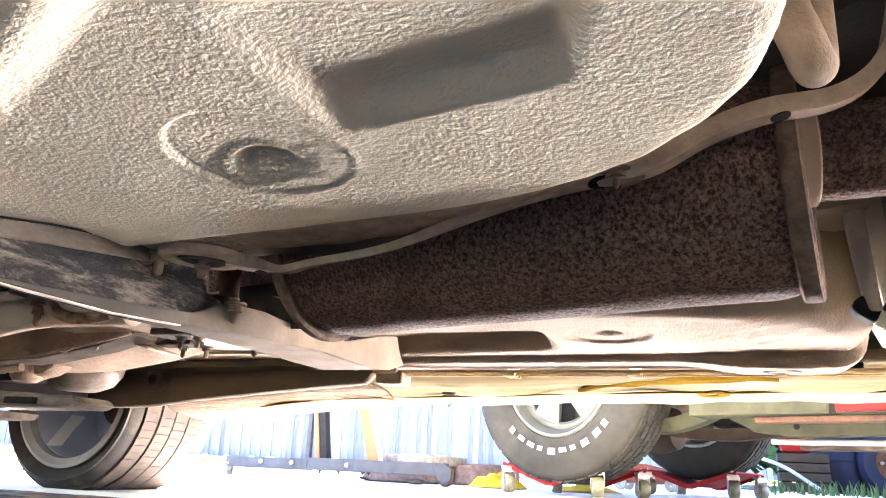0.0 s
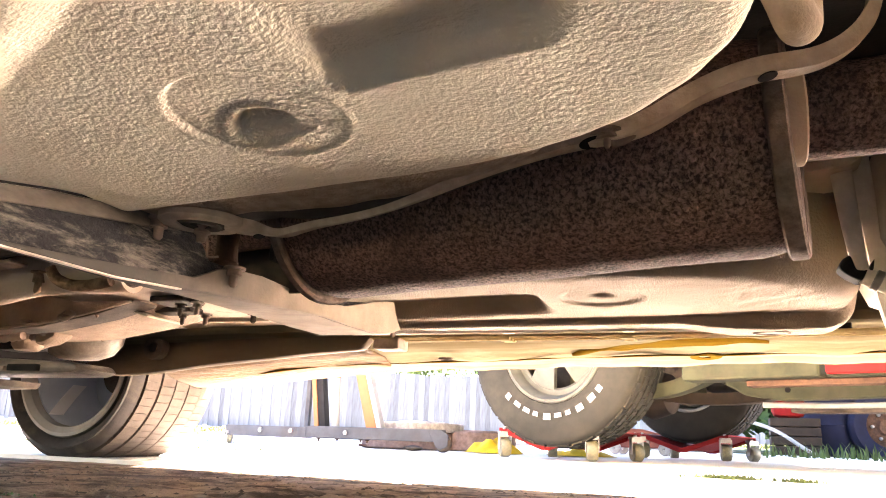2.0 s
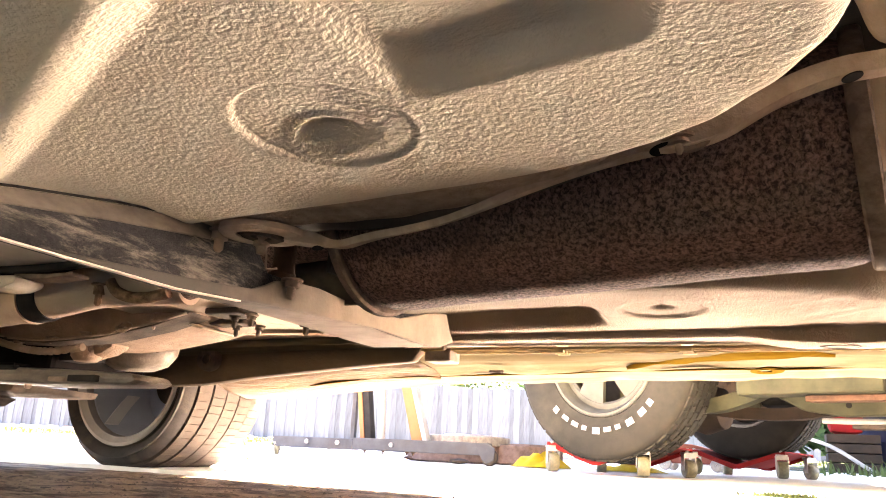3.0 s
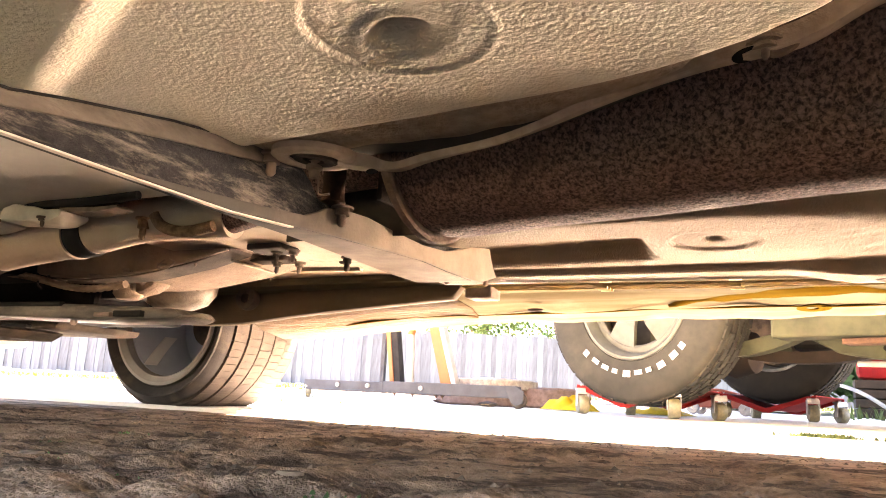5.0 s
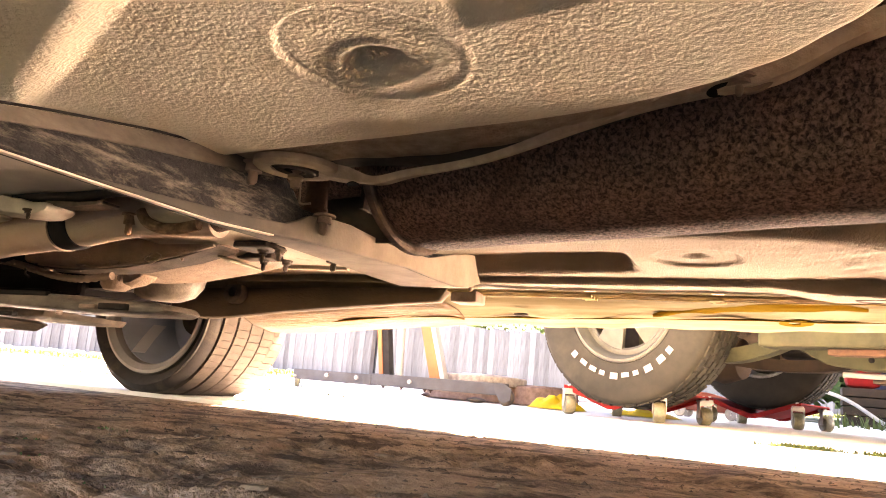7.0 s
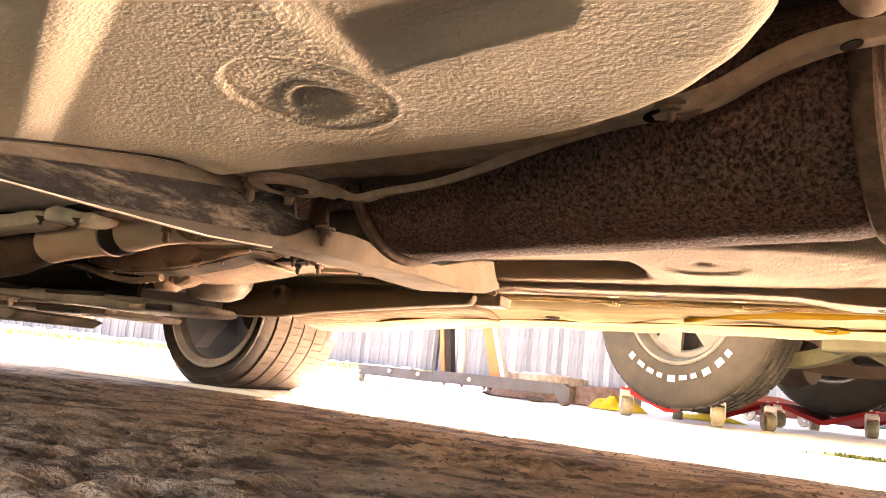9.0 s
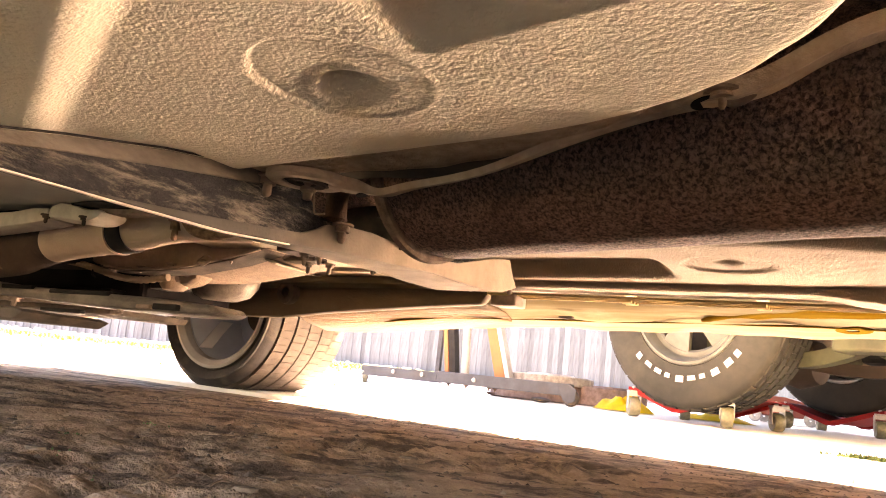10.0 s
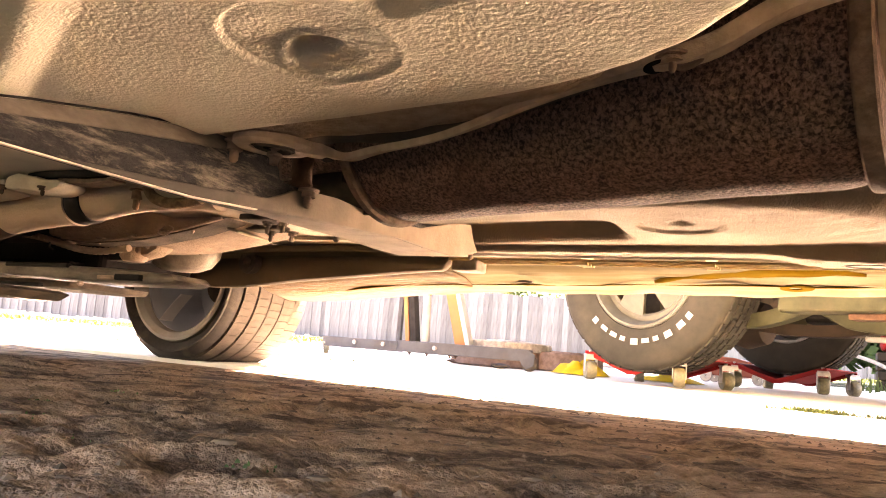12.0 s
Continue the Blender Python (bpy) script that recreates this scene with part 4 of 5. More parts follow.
part("flared_joint", sweep(bmesh.new(), wide, [circle(0.0395 - 0.004 * min(1, k / 5) + 0.002 * k / len(wide), 32) for k in range(len(wide))]), PIPE, pipe, "flared dusty pipe joint", True)
part("joint_gasket", lathe(bmesh.new(), [(0.028, -0.02), (0.0365, -0.018), (0.0385, -0.008), (0.0372, 0.004), (0.0385, 0.012), (0.0362, 0.020), (0.028, 0.022)], Matrix.Translation((-1.058, 0.80, 0.3008)) @ Vector((1, 0, 0.09)).to_track_quat("Z", "Y").to_matrix().to_4x4(), 32, True), BLACK, pipe, "black sooty joint gasket", True)
part("converter", sweep(bmesh.new(), smooth_line([(-1.265, 0.80, 0.2835), (-1.33, 0.797, 0.273), (-1.40, 0.79, 0.262), (-1.70, 0.76, 0.235)], 6), [circle(0.0378 + 0.010 * min(1, k / 12), 32) for k in range(19)]), SOOT, pipe, "soot-blackened catalytic converter", True)
part("clamp_bolt", bolt(bmesh.new(), (-0.908, 0.775, 0.312), 0.0085, 0.016, 0.005, 0.014), RUSTY_CLAMP, pipe, "rusty clamp bolt", True)
part("hook", tube(bmesh.new(), [(-0.888, 0.775, 0.316), (-0.875, 0.778, 0.300), (-0.850, 0.782, 0.291), (-0.82, 0.785, 0.290), (-0.785, 0.79, 0.297)], 0.0085, 14), RUSTY_CLAMP, pipe, "rusty clamp hook", True)

heat = part("heat_shield", prism(bmesh.new(), [(-1.75, 0.255), (-1.40, 0.279), (-1.232, 0.290), (-1.16, 0.294), (-1.128, 0.299), (-1.133, 0.318), (-1.18, 0.320), (-1.242, 0.315), (-1.45, 0.314), (-1.75, 0.30)], 0.05, Matrix.Translation((0, 0.695, 0)) @ AX_V, 0.004), PALE, car, "pale dented heat shield", True)
part("shield_lobe", prism(bmesh.new(), [(-1.122, 0.301), (-1.074, 0.297), (-1.03, 0.2925), (-1.005, 0.2925), (-0.985, 0.298), (-0.978, 0.307), (-0.99, 0.311), (-1.024, 0.312), (-1.045, 0.318), (-1.07, 0.321), (-1.09, 0.326), (-1.118, 0.320)], 0.05, Matrix.Translation((0, 0.690, 0)) @ AX_V, 0.005), PALE, heat, "pale rounded shield lobe", True)
part("shield_strip", prism(bmesh.new(), [(-1.00, 0.308), (-0.93, 0.304), (-0.88, 0.307), (-0.88, 0.311), (-0.93, 0.311), (-1.00, 0.315)], 0.03, Matrix.Translation((0, 0.700, 0)) @ AX_V, 0.001), DUSTY, heat, "thin dusty strip")
for u, z in ((-1.02, 0.300), (-1.126, 0.306), (-1.30, 0.288)):
    part("bolt", bolt(bmesh.new(), (u, 0.692, z), 0.006, 0.006, 0.003, 0.006), DARK_DUST, heat, "dark bolt", True)
part("cable_duct", tube(bmesh.new(), [(-1.10, 0.72, 0.330), (-1.00, 0.70, 0.321), (-0.93, 0.695, 0.3185), (-0.84, 0.70, 0.322)], 0.006, 10), BLACK, car, "black cable duct", True)

lug = part("mount_lug", prism(bmesh.new(), [(-1.365, 0.285), (-1.343, 0.268), (-1.315, 0.258), (-1.30, 0.243), (-1.275, 0.240), (-1.25, 0.248), (-1.222, 0.252), (-1.196, 0.264), (-1.190, 0.278), (-1.205, 0.290), (-1.28, 0.288)], 0.05, Matrix.Translation((0, 1.07, 0)) @ AX_V, 0.010), GEAR, car, "lumpy dusty cast mounting lug", True)
for u, z, r in ((-1.325, 0.270, 0.011), (-1.255, 0.262, 0.014), (-1.222, 0.274, 0.009)):
    part("boss", lathe(bmesh.new(), [(0.0, 0.010), (r * 0.6, 0.010), (r, 0.006), (r * 1.1, 0.0), (0, 0.0)], Matrix.Translation((u, 1.071, z)) @ Matrix.Rotation(radians(90), 4, "X"), 16), DUSTY, lug, "dusty boss", True)
part("mount_hole", lathe(bmesh.new(), [(0.0, 0.0015), (0.012, 0.0015), (0.013, 0.0), (0, 0.0)], Matrix.Translation((-1.285, 1.0695, 0.266)) @ Matrix.Rotation(radians(90), 4, "X"), 16), VOID, lug, "dark hole")
part("wiring", tube(bmesh.new(), [(-1.075, 0.982, 0.296), (-1.085, 0.975, 0.282), (-1.066, 0.975, 0.276), (-1.048, 0.978, 0.288), (-1.062, 0.980, 0.296)], 0.0014, 6), DUSTY, car, "short curled dusty wire", True)
part("seam_lip", sweep(bmesh.new(), smooth_line([(-1.38, 0.983, 0.273), (-1.28, 0.983, 0.267), (-1.14, 0.983, 0.273), (-1.02, 0.983, 0.291), (-0.93, 0.983, 0.309)], 4), [(-0.003, -0.002), (0.004, -0.002), (0.004, 0.002), (-0.003, 0.002)]), GEAR, car, "brown gearbox seam lip", True)

tray = part("subframe", prism(bmesh.new(), [(-2.35, 0.205), (-1.82, 0.200), (-1.43, 0.184), (-1.168, 0.176), (-0.965, 0.177), (-0.948, 0.184), (-0.962, 0.195), (-1.14, 0.203), (-1.30, 0.207), (-1.527, 0.213), (-1.835, 0.232), (-2.35, 0.24)], 0.09, Matrix.Translation((0, 0.91, 0)) @ AX_V, 0.006), DARK_ALLOY, car, "dark dusty subframe member", True)
part("subframe_rib", prism(bmesh.new(), [(-2.35, 0.172), (-1.80, 0.176), (-1.30, 0.178), (-1.10, 0.174), (-1.03, 0.176), (-1.02, 0.190), (-1.30, 0.193), (-2.35, 0.20)], 0.22, Matrix.Translation((-0.42, 1.06, 0)) @ AX_V, 0.004), DARK_DUST, tray, "dark lower rib", True)
part("subframe_lip", prism(bmesh.new(), [(-2.3, 0.188), (-1.36, 0.184), (-1.30, 0.180), (-1.28, 0.186), (-1.36, 0.193), (-2.3, 0.198)], 0.03, Matrix.Translation((0, 0.965, 0)) @ AX_V, 0.002), DUSTY, tray, "pale pressed lip")
for u0, u1, z0, z1, v0, mt in ((-1.436, -1.24, 0.2005, 0.209, 0.905, BLACK), (-1.62, -1.50, 0.206, 0.214, 0.905, BLACK), (-1.145, -1.105, 0.180, 0.188, 0.902, DUSTY), (-1.095, -1.03, 0.180, 0.191, 0.90, BLACK), (-1.55, -1.40, 0.166, 0.174, 0.96, BLACK)):
    part("tray_clip" if mt is not BLACK else "tray_slot", box(bmesh.new(), (u0, v0, z0), (u1, v0 + 0.012, z1), 0.002), mt, tray, "pale spring clip" if mt is not BLACK else "dark slot")
for u in (-1.24, -1.62):
    part("tray_bolt", bolt(bmesh.new(), (u, 0.94, 0.190), 0.012, 0.010, 0.006, 0.008), DUSTY, tray, "dusty bolt", True)
part("splash_guard", prism(bmesh.new(), [(-2.3, 0.138), (-1.235, 0.134), (-1.205, 0.147), (-1.235, 0.153), (-2.3, 0.158)], 0.17, Matrix.Translation((0, 0.73, 0)) @ AX_V, 0.003), DARK_DUST, car, "dark plastic splash guard flap")
part("control_arm", sweep(bmesh.new(), smooth_line([(-1.55, 1.15, 0.262), (-1.42, 1.12, 0.256), (-1.33, 1.10, 0.252), (-1.27, 1.10, 0.254)], 5), [[(-w, -0.012), (w, -0.012), (w, 0.012), (-w, 0.012)] for w in np.linspace(0.016, 0.03, 16)]), BLACK, car, "black oily control arm", True)
part("arm_joint", lathe(bmesh.new(), [(0.0, -0.018), (0.022, -0.016), (0.030, -0.006), (0.030, 0.012), (0.018, 0.02), (0, 0.02)], Matrix.Translation((-1.27, 1.08, 0.254)), 24), GEAR, car, "brown dusty ball joint", True)
loom = smooth_line([(-1.52, 0.985, 0.282), (-1.461, 0.985, 0.275), (-1.411, 0.985, 0.266), (-1.328, 0.985, 0.250), (-1.253, 0.985, 0.245), (-1.172, 0.985, 0.252)], 14)
part("wiring", sweep(bmesh.new(), loom, [circle(0.0075 if k % 3 else 0.0058, 10) for k in range(len(loom))]), GEAR, car, "brown corrugated wiring loom", True)
part("cable_tie", tube(bmesh.new(), [(-1.41, 0.976, 0.262), (-1.405, 0.974, 0.252), (-1.395, 0.976, 0.246)], 0.0022, 6), BLACK, car, "black cable tie", True)
# near-black boxes put where the engine's underside lies in deep shade
part("undertray", box(bmesh.new(), (-2.3, 1.06, 0.205), (-1.345, 1.32, 0.29), 0.012), VOID, car, "near-black box standing for the dark void under the engine")
part("undertray_lip", box(bmesh.new(), (-2.3, 1.02, 0.222), (-1.40, 1.13, 0.229), 0.003), VOID, car, "near-black lip of the box under the engine")
part("engine_sump", box(bmesh.new(), (-2.2, 0.45, 0.275), (-1.45, 1.3, 0.45), 0.03), BLACK, car, "black oily engine sump")
# added panel that closes off light above the control arm
part("arm_shadow_panel", box(bmesh.new(), (-2.3, -0.30, 0.36), (-1.70, 1.70, 0.40), 0.01), DARK_DUST, car, "dark panel added to keep the space ahead of the floor in shade")


# ---- wheels ----
def arc_block(bm, a0, a1, r0, r1, h0, h1):
    """A block on a wheel: between two angles, radii and heights along the axle."""
    vs = [bm.verts.new((r * math.cos(a), r * math.sin(a), h)) for r in (r0, r1) for h in (h0, h1) for a in (a0, a1)]
    for f in ((0, 1, 3, 2), (4, 6, 7, 5), (0, 2, 6, 4), (1, 5, 7, 3), (0, 4, 5, 1), (2, 3, 7, 6)):
        bm.faces.new([vs[k] for k in f])


def make_wheel(parent, m, R, RW, W, rows, count, slant, tread_mat, rim_mat, label, gap=0.0028, side=None, sipe=0.0012):
    w = thing("wheel", label, "")
    w.parent, w.matrix_basis = parent, m
    h, d = W / 2, 0.009
    prof = [(RW, -h * 0.86), (RW + 0.010, -h * 0.95), ((RW + R) / 2, -h * 1.04), (R - 0.035, -h * 1.0), (R - 0.018, -h * 0.93), (R - d - 0.003, -h * 0.82), (R - d, -h * 0.70), (R - d, h * 0.70), (R - d - 0.003, h * 0.82), (R - 0.018, h * 0.93), (R - 0.035, h * 1.0), ((RW + R) / 2, h * 1.04), (RW + 0.010, h * 0.95), (RW, h * 0.86)]
    tyre = part("tyre", lathe(bmesh.new(), prof, None, 80, True), side or RUBBER, w, "dusty black rubber tyre", True)
    bm = bmesh.new()
    edges = np.linspace(-h * 0.86, h * 0.86, rows + 1)
    for k in range(rows):
        lo, hi = edges[k] + gap, edges[k + 1] - gap
        sh = 0.006 if k in (0, rows - 1) else 0.0
        for n in range(count):
            a = (n + slant * k) * 2 * math.pi / count
            b = a + (2 * math.pi / count) * (1 - sipe * (0.7 + 0.9 * ((n * 7 + k * 3) % 5) / 4) / (R * 2 * math.pi / count))
            arc_block(bm, a, b, R - 0.016, R - sh * 0.6, lo, hi)
    bmesh.ops.recalc_face_normals(bm, faces=bm.faces)
    tagged(part("tread", bm, tread_mat, tyre, "dusty tread blocks"), kind="stuff")
    rim = part("rim", lathe(bmesh.new(), [(RW, -h * 0.88), (RW + 0.006, -h * 0.93), (RW + 0.002, -h * 0.97), (RW - 0.012, -h * 0.93), (RW - 0.020, -h * 0.75), (RW - 0.030, 0.0), (RW - 0.022, h * 0.75), (RW - 0.012, h * 0.93), (RW + 0.002, h * 0.97), (RW + 0.006, h * 0.93), (RW, h * 0.88)], None, 72, True), rim_mat, w, "alloy rim", True)
    return w, tyre, rim


wheel, tyre, rim = make_wheel(car, Matrix.Translation((-1.815, 1.881, 0.277)) @ Matrix.Rotation(radians(-90), 4, "X") @ Matrix.Rotation(radians(14), 4, "Z"), 0.277, 0.205, 0.358, 5, 70, 0.35, TREAD, RIM, "road wheel with low-profile tyre, dusty tread")
part("rim_lip", lathe(bmesh.new(), [(0.206, -0.164), (0.207, -0.176), (0.198, -0.178), (0.180, -0.166), (0.176, -0.142), (0.182, -0.136)], None, 72, True), WHITE, rim, "pale worn rim lip", True)
part("barrel", lathe(bmesh.new(), [(0.182, -0.136), (0.174, -0.02), (0.172, 0.10), (0.168, 0.10), (0.170, -0.02), (0.176, -0.136)], None, 64, True), SLATE, rim, "slate blue rim barrel", True)
part("wheel_disc", lathe(bmesh.new(), [(0.0, 0.050), (0.06, 0.052), (0.12, 0.066), (0.168, 0.088), (0.170, 0.096), (0.0, 0.090)], None, 56), SLATE, rim, "slate back of the wheel disc", True)
# white strip standing for sunlight that falls through the spokes onto the barrel
bm = bmesh.new()
strip = []
for k in range(13):
    a, hc = radians(108 + 43 * k / 12), -0.125 + 0.145 * k / 12
    strip.append([bm.verts.new((r * math.cos(a), r * math.sin(a), hc + d)) for r, d in ((0.1695, -0.028), (0.1695, 0.028), (0.1665, 0.026), (0.1665, -0.026))])
for p, q in zip(strip, strip[1:]):
    for k in range(4):
        bm.faces.new((p[k], p[(k + 1) % 4], q[(k + 1) % 4], q[k]))
bm.faces.new(strip[0][::-1]), bm.faces.new(strip[-1])
bmesh.ops.recalc_face_normals(bm, faces=bm.faces)
part("wheel_weight", bm, SUN_WHITE, rim, "white strip drawn as the sun patch in the barrel")
part("hub", lathe(bmesh.new(), [(0.0, 0.02), (0.07, 0.02), (0.075, 0.05), (0.075, 0.086), (0.0, 0.086)], None, 32), DARK_DUST, rim, "dark hub", True)

# ---- yard ----


def upright(u, v, dz=0.0, turn=0.0):
    """A pose on the ground at car-frame (u, v), turned like the car plus some degrees."""
    p = CAR @ Vector((u, v, 0))
    return Matrix.Translation((p.x, p.y, float(ground_height(p.x, p.y)) + (0.012 if 1.72 < v < 7.5 else 0) + dz)) @ CAR.to_3x3().to_4x4() @ Matrix.Rotation(radians(turn), 4, "Z")


def caster(parent, p, r=0.035, turn=0.0, mat=NYLON, top=0.115, width=0.028):
    """A swivel caster with its wheel on the ground at z 0 of its thing."""
    c = part("caster", box(bmesh.new(), (-0.026, -0.026, top - 0.010), (0.026, 0.026, top), 0.003), STEEL, parent, "steel swivel caster")
    c.matrix_basis = Matrix.Translation((p[0], p[1], 0)) @ Matrix.Rotation(radians(turn), 4, "Z")
    w = width / 2
    part("wheel", lathe(bmesh.new(), [(0.006, -w), (r - 0.006, -w), (r - 0.001, -w * 0.75), (r, 0), (r - 0.001, w * 0.75), (r - 0.006, w), (0.006, w)], Matrix.Translation((0.012, 0, r)) @ Matrix.Rotation(radians(90), 4, "X"), 24, True), mat, c, "worn caster wheel", True)
    e, crown = w + 0.006, min(2 * r + 0.005, top - 0.013)
    bm = prism(bmesh.new(), [(-e, r - 0.008), (-e, top - 0.009), (e, top - 0.009), (e, r - 0.008), (w + 0.002, r - 0.008), (w + 0.002, crown), (-w - 0.002, crown), (-w - 0.002, r - 0.008)], 0.030, Matrix.Translation((-0.003, 0, 0)) @ AX_U, 0.001)
    part("fork", bm, STEEL, c, "steel caster fork")
    part("nut", lathe(bmesh.new(), [(0.0, top + 0.020), (0.007, top + 0.018), (0.009, top + 0.008), (0.009, top), (0.0, top)], None, 10), WHITE, c, "pale stem nut", True)
    return c


def wheel_dolly(m, label):
    d = thing("wheel_dolly", label, "wheel dolly", m, "wheel dollies under the vehicle")
    hw = 0.235
    bm = bmesh.new()
    rows2 = []
    for x, z in ((-0.25, 0.128), (-0.20, 0.120), (-0.02, 0.054), (0.0, 0.049), (0.02, 0.054), (0.20, 0.120), (0.25, 0.128)):
        rows2.append([bm.verts.new((x, y, z + dz)) for y, dz in ((-hw, 0), (hw, 0), (hw, 0.006), (-hw, 0.006))])
    for a, b in zip(rows2, rows2[1:]):
        for k in range(4):
            bm.faces.new((a[k], a[(k + 1) % 4], b[(k + 1) % 4], b[k]))
    bm.faces.new(rows2[0]), bm.faces.new(rows2[-1][::-1])
    bmesh.ops.recalc_face_normals(bm, faces=bm.faces)
    part("tray", bm, RED, d, "dished red steel tray")
    for s in (-1, 1):
        part("skirt", prism(bmesh.new(), [(-0.25, 0.118), (-0.02, 0.038), (0.02, 0.038), (0.25, 0.118), (0.25, 0.134), (0, 0.060), (-0.25, 0.134)], 0.006, Matrix.Translation((0, s * hw - 0.003, 0)) @ AX_V), RED, d, "bent red side skirt")
    for x in (-1, 1):
        for y in (-1, 1):
            caster(d, (x * 0.228, y * 0.228), 0.043, -50 + 9 * x * y, NYLON, 0.118, 0.048)
    return d


wheel_dolly(upright(-0.665, 3.61, 0, -17.5), "red wheel dolly on four nylon casters under a tyre")
wheel_dolly(upright(-0.12, 4.52, 0, -18), "red wheel dolly on casters under the far tyre")

# off-road vehicle on the dollies
jeep = thing("off_road_vehicle", "old off-road vehicle with olive underbody raised on wheel dollies", "car", upright(-0.71, 3.33, -0.012, -22))
for x, y, fl, big in ((0.012, 0.120, 1, 1.0), (0.085, 1.36, -1, 0.88)):
    m = Matrix.Translation((x, y, 0.534)) @ Matrix.Rotation(radians(90 * fl), 4, "X") @ Matrix.Scale(big, 4)
    jw, jt, jr = make_wheel(jeep, m, 0.468, 0.268, 0.25, 5, 46, 0.5, DUSTY_RUBBER, RIM if fl > 0 else STEEL, "off-road wheel with white sidewall marks", 0.006, DUSTY_RUBBER if fl > 0 else SHADED_RUBBER, 0.008)
    for k in range(10):
        bm = bmesh.new()
        a = radians(222 if fl > 0 else 42) + k * radians(10.2) + (0.03 if k < 8 else 0.07)
        arc_block(bm, a, a + radians(6.4 if k % 3 else 4.6), 0.319, 0.347 if k > 6 or k in (0, 4) else 0.339, 0.1290, 0.1320)
        bmesh.ops.recalc_face_normals(bm, faces=bm.faces)
        part("sidewall_mark", bm, WHITE, jt, "raised white sidewall bar")
    part("rim_ring", lathe(bmesh.new(), [(0.266, 0.102), (0.269, 0.120), (0.258, 0.123), (0.244, 0.104), (0.234, 0.065), (0.241, 0.055)], None, 64, True), RIM, jr, "polished trim ring", True)
    bm = bmesh.new()
    for k in range(5):
        a = k * 2 * math.pi / 5 + 0.54
        vs = []
        for r, w_, hh in ((0.045, 0.046, 0.076), (0.115, 0.096, 0.088), (0.238, 0.160, 0.066)):
            for dz in (0, -0.02):
                for sg in (-1, 1):
                    vs.append(bm.verts.new((r * math.cos(a) - sg * w_ * 0.5 * math.sin(a), r * math.sin(a) + sg * w_ * 0.5 * math.cos(a), hh + dz)))
        for q in (0, 4):
            for f in ((0, 1, 5, 4), (2, 6, 7, 3), (0, 4, 6, 2), (1, 3, 7, 5)):
                bm.faces.new([vs[q + i] for i in f])
    bmesh.ops.recalc_face_normals(bm, faces=bm.faces)
    part("spokes", bm, RIM, jr, "five broad alloy spokes")
    part("rim_face", lathe(bmesh.new(), [(0.240, 0.050), (0.240, 0.068), (0.213, 0.074), (0.202, 0.066), (0.202, 0.050)], None, 60, True), RIM, jr, "machined outer rim face", True)
    part("hub_cap", lathe(bmesh.new(), [(0.064, 0.03), (0.064, 0.084), (0.045, 0.092), (0.030, 0.094), (0.024, 0.120), (0.0, 0.123)], None, 32), STEEL, jr, "steel hub", True)
    for k in range(5):
        a = k * 2 * math.pi / 5 + 0.95
        part("lug_nut", lathe(bmesh.new(), [(0.009, 0.08), (0.009, 0.102), (0.0, 0.106)], Matrix.Translation((0.046 * math.cos(a), 0.046 * math.sin(a), 0)), 8), STEEL, jr, "lug nut")
    part("drum", lathe(bmesh.new(), [(0.0, -0.10), (0.226, -0.10), (0.226, -0.03), (0.0, -0.03)], None, 40), BLACK if fl > 0 else DARK_DUST, jw, "dark brake drum", True)
part("axle", tube(bmesh.new(), [(0.02, 0.15, 0.40), (0.16, 1.25, 0.40)], 0.045, 20, False), OLIVE, jeep, "olive axle tube", True)
part("differential", lathe(bmesh.new(), [(0.0, -0.14), (0.10, -0.10), (0.13, 0.0), (0.10, 0.10), (0.0, 0.14)], Matrix.Translation((0.10, 0.82, 0.36)) @ Matrix.Rotation(radians(90), 4, "Y"), 28), DARK_IRON, jeep, "dark differential housing", True)
part("suspension_arm", sweep(bmesh.new(), smooth_line([(0.05, 0.25, 0.40), (0.30, 0.24, 0.335), (0.45, 0.23, 0.325), (0.62, 0.22, 0.37), (0.75, 0.22, 0.44)], 5), [(-0.035, -0.03), (0.035, -0.03), (0.035, 0.03), (-0.035, 0.03)]), OLIVE, jeep, "olive suspension arm", True)
part("leaf_spring", sweep(bmesh.new(), smooth_line([(0.15, 0.62, 0.37), (0.30, 0.62, 0.33), (0.55, 0.62, 0.315), (0.8, 0.60, 0.335), (1.1, 0.58, 0.40)], 5), [(-0.04, -0.026), (0.04, -0.026), (0.04, 0.026), (-0.04, 0.026)]), DARK_IRON, jeep, "brown rusty leaf spring", True)
part("frame_rail", prism(bmesh.new(), [(0.60, 0.44), (0.70, 0.355), (0.80, 0.300), (0.93, 0.278), (1.4, 0.290), (2.8, 0.300), (2.8, 0.335), (0.95, 0.335), (0.86, 0.37), (0.80, 0.46)], 0.09, Matrix.Translation((0, 0.22, 0)) @ AX_V, 0.006), OLIVE, jeep, "olive chassis frame rail")
part("rail_hole", lathe(bmesh.new(), [(0.0, 0.0015), (0.010, 0.0015), (0.011, 0.0), (0.0, 0.0)], Matrix.Translation((0.965, 0.2195, 0.318)) @ Matrix.Rotation(radians(90), 4, "X"), 16), VOID, jeep, "dark hole in the rail")
part("rocker", box(bmesh.new(), (0.62, 0.03, 0.346), (1.14, 0.16, 0.46), 0.010), OLIVE, jeep, "olive rocker panel")
part("rocker", box(bmesh.new(), (1.16, 0.03, 0.346), (2.8, 0.16, 0.36), 0.004), OLIVE, jeep, "olive rocker panel")
part("rust_seam", box(bmesh.new(), (0.86, 0.08, 0.322), (2.8, 0.16, 0.345), 0.004), RUSTY_IRON, jeep, "rusty seam under the rocker")
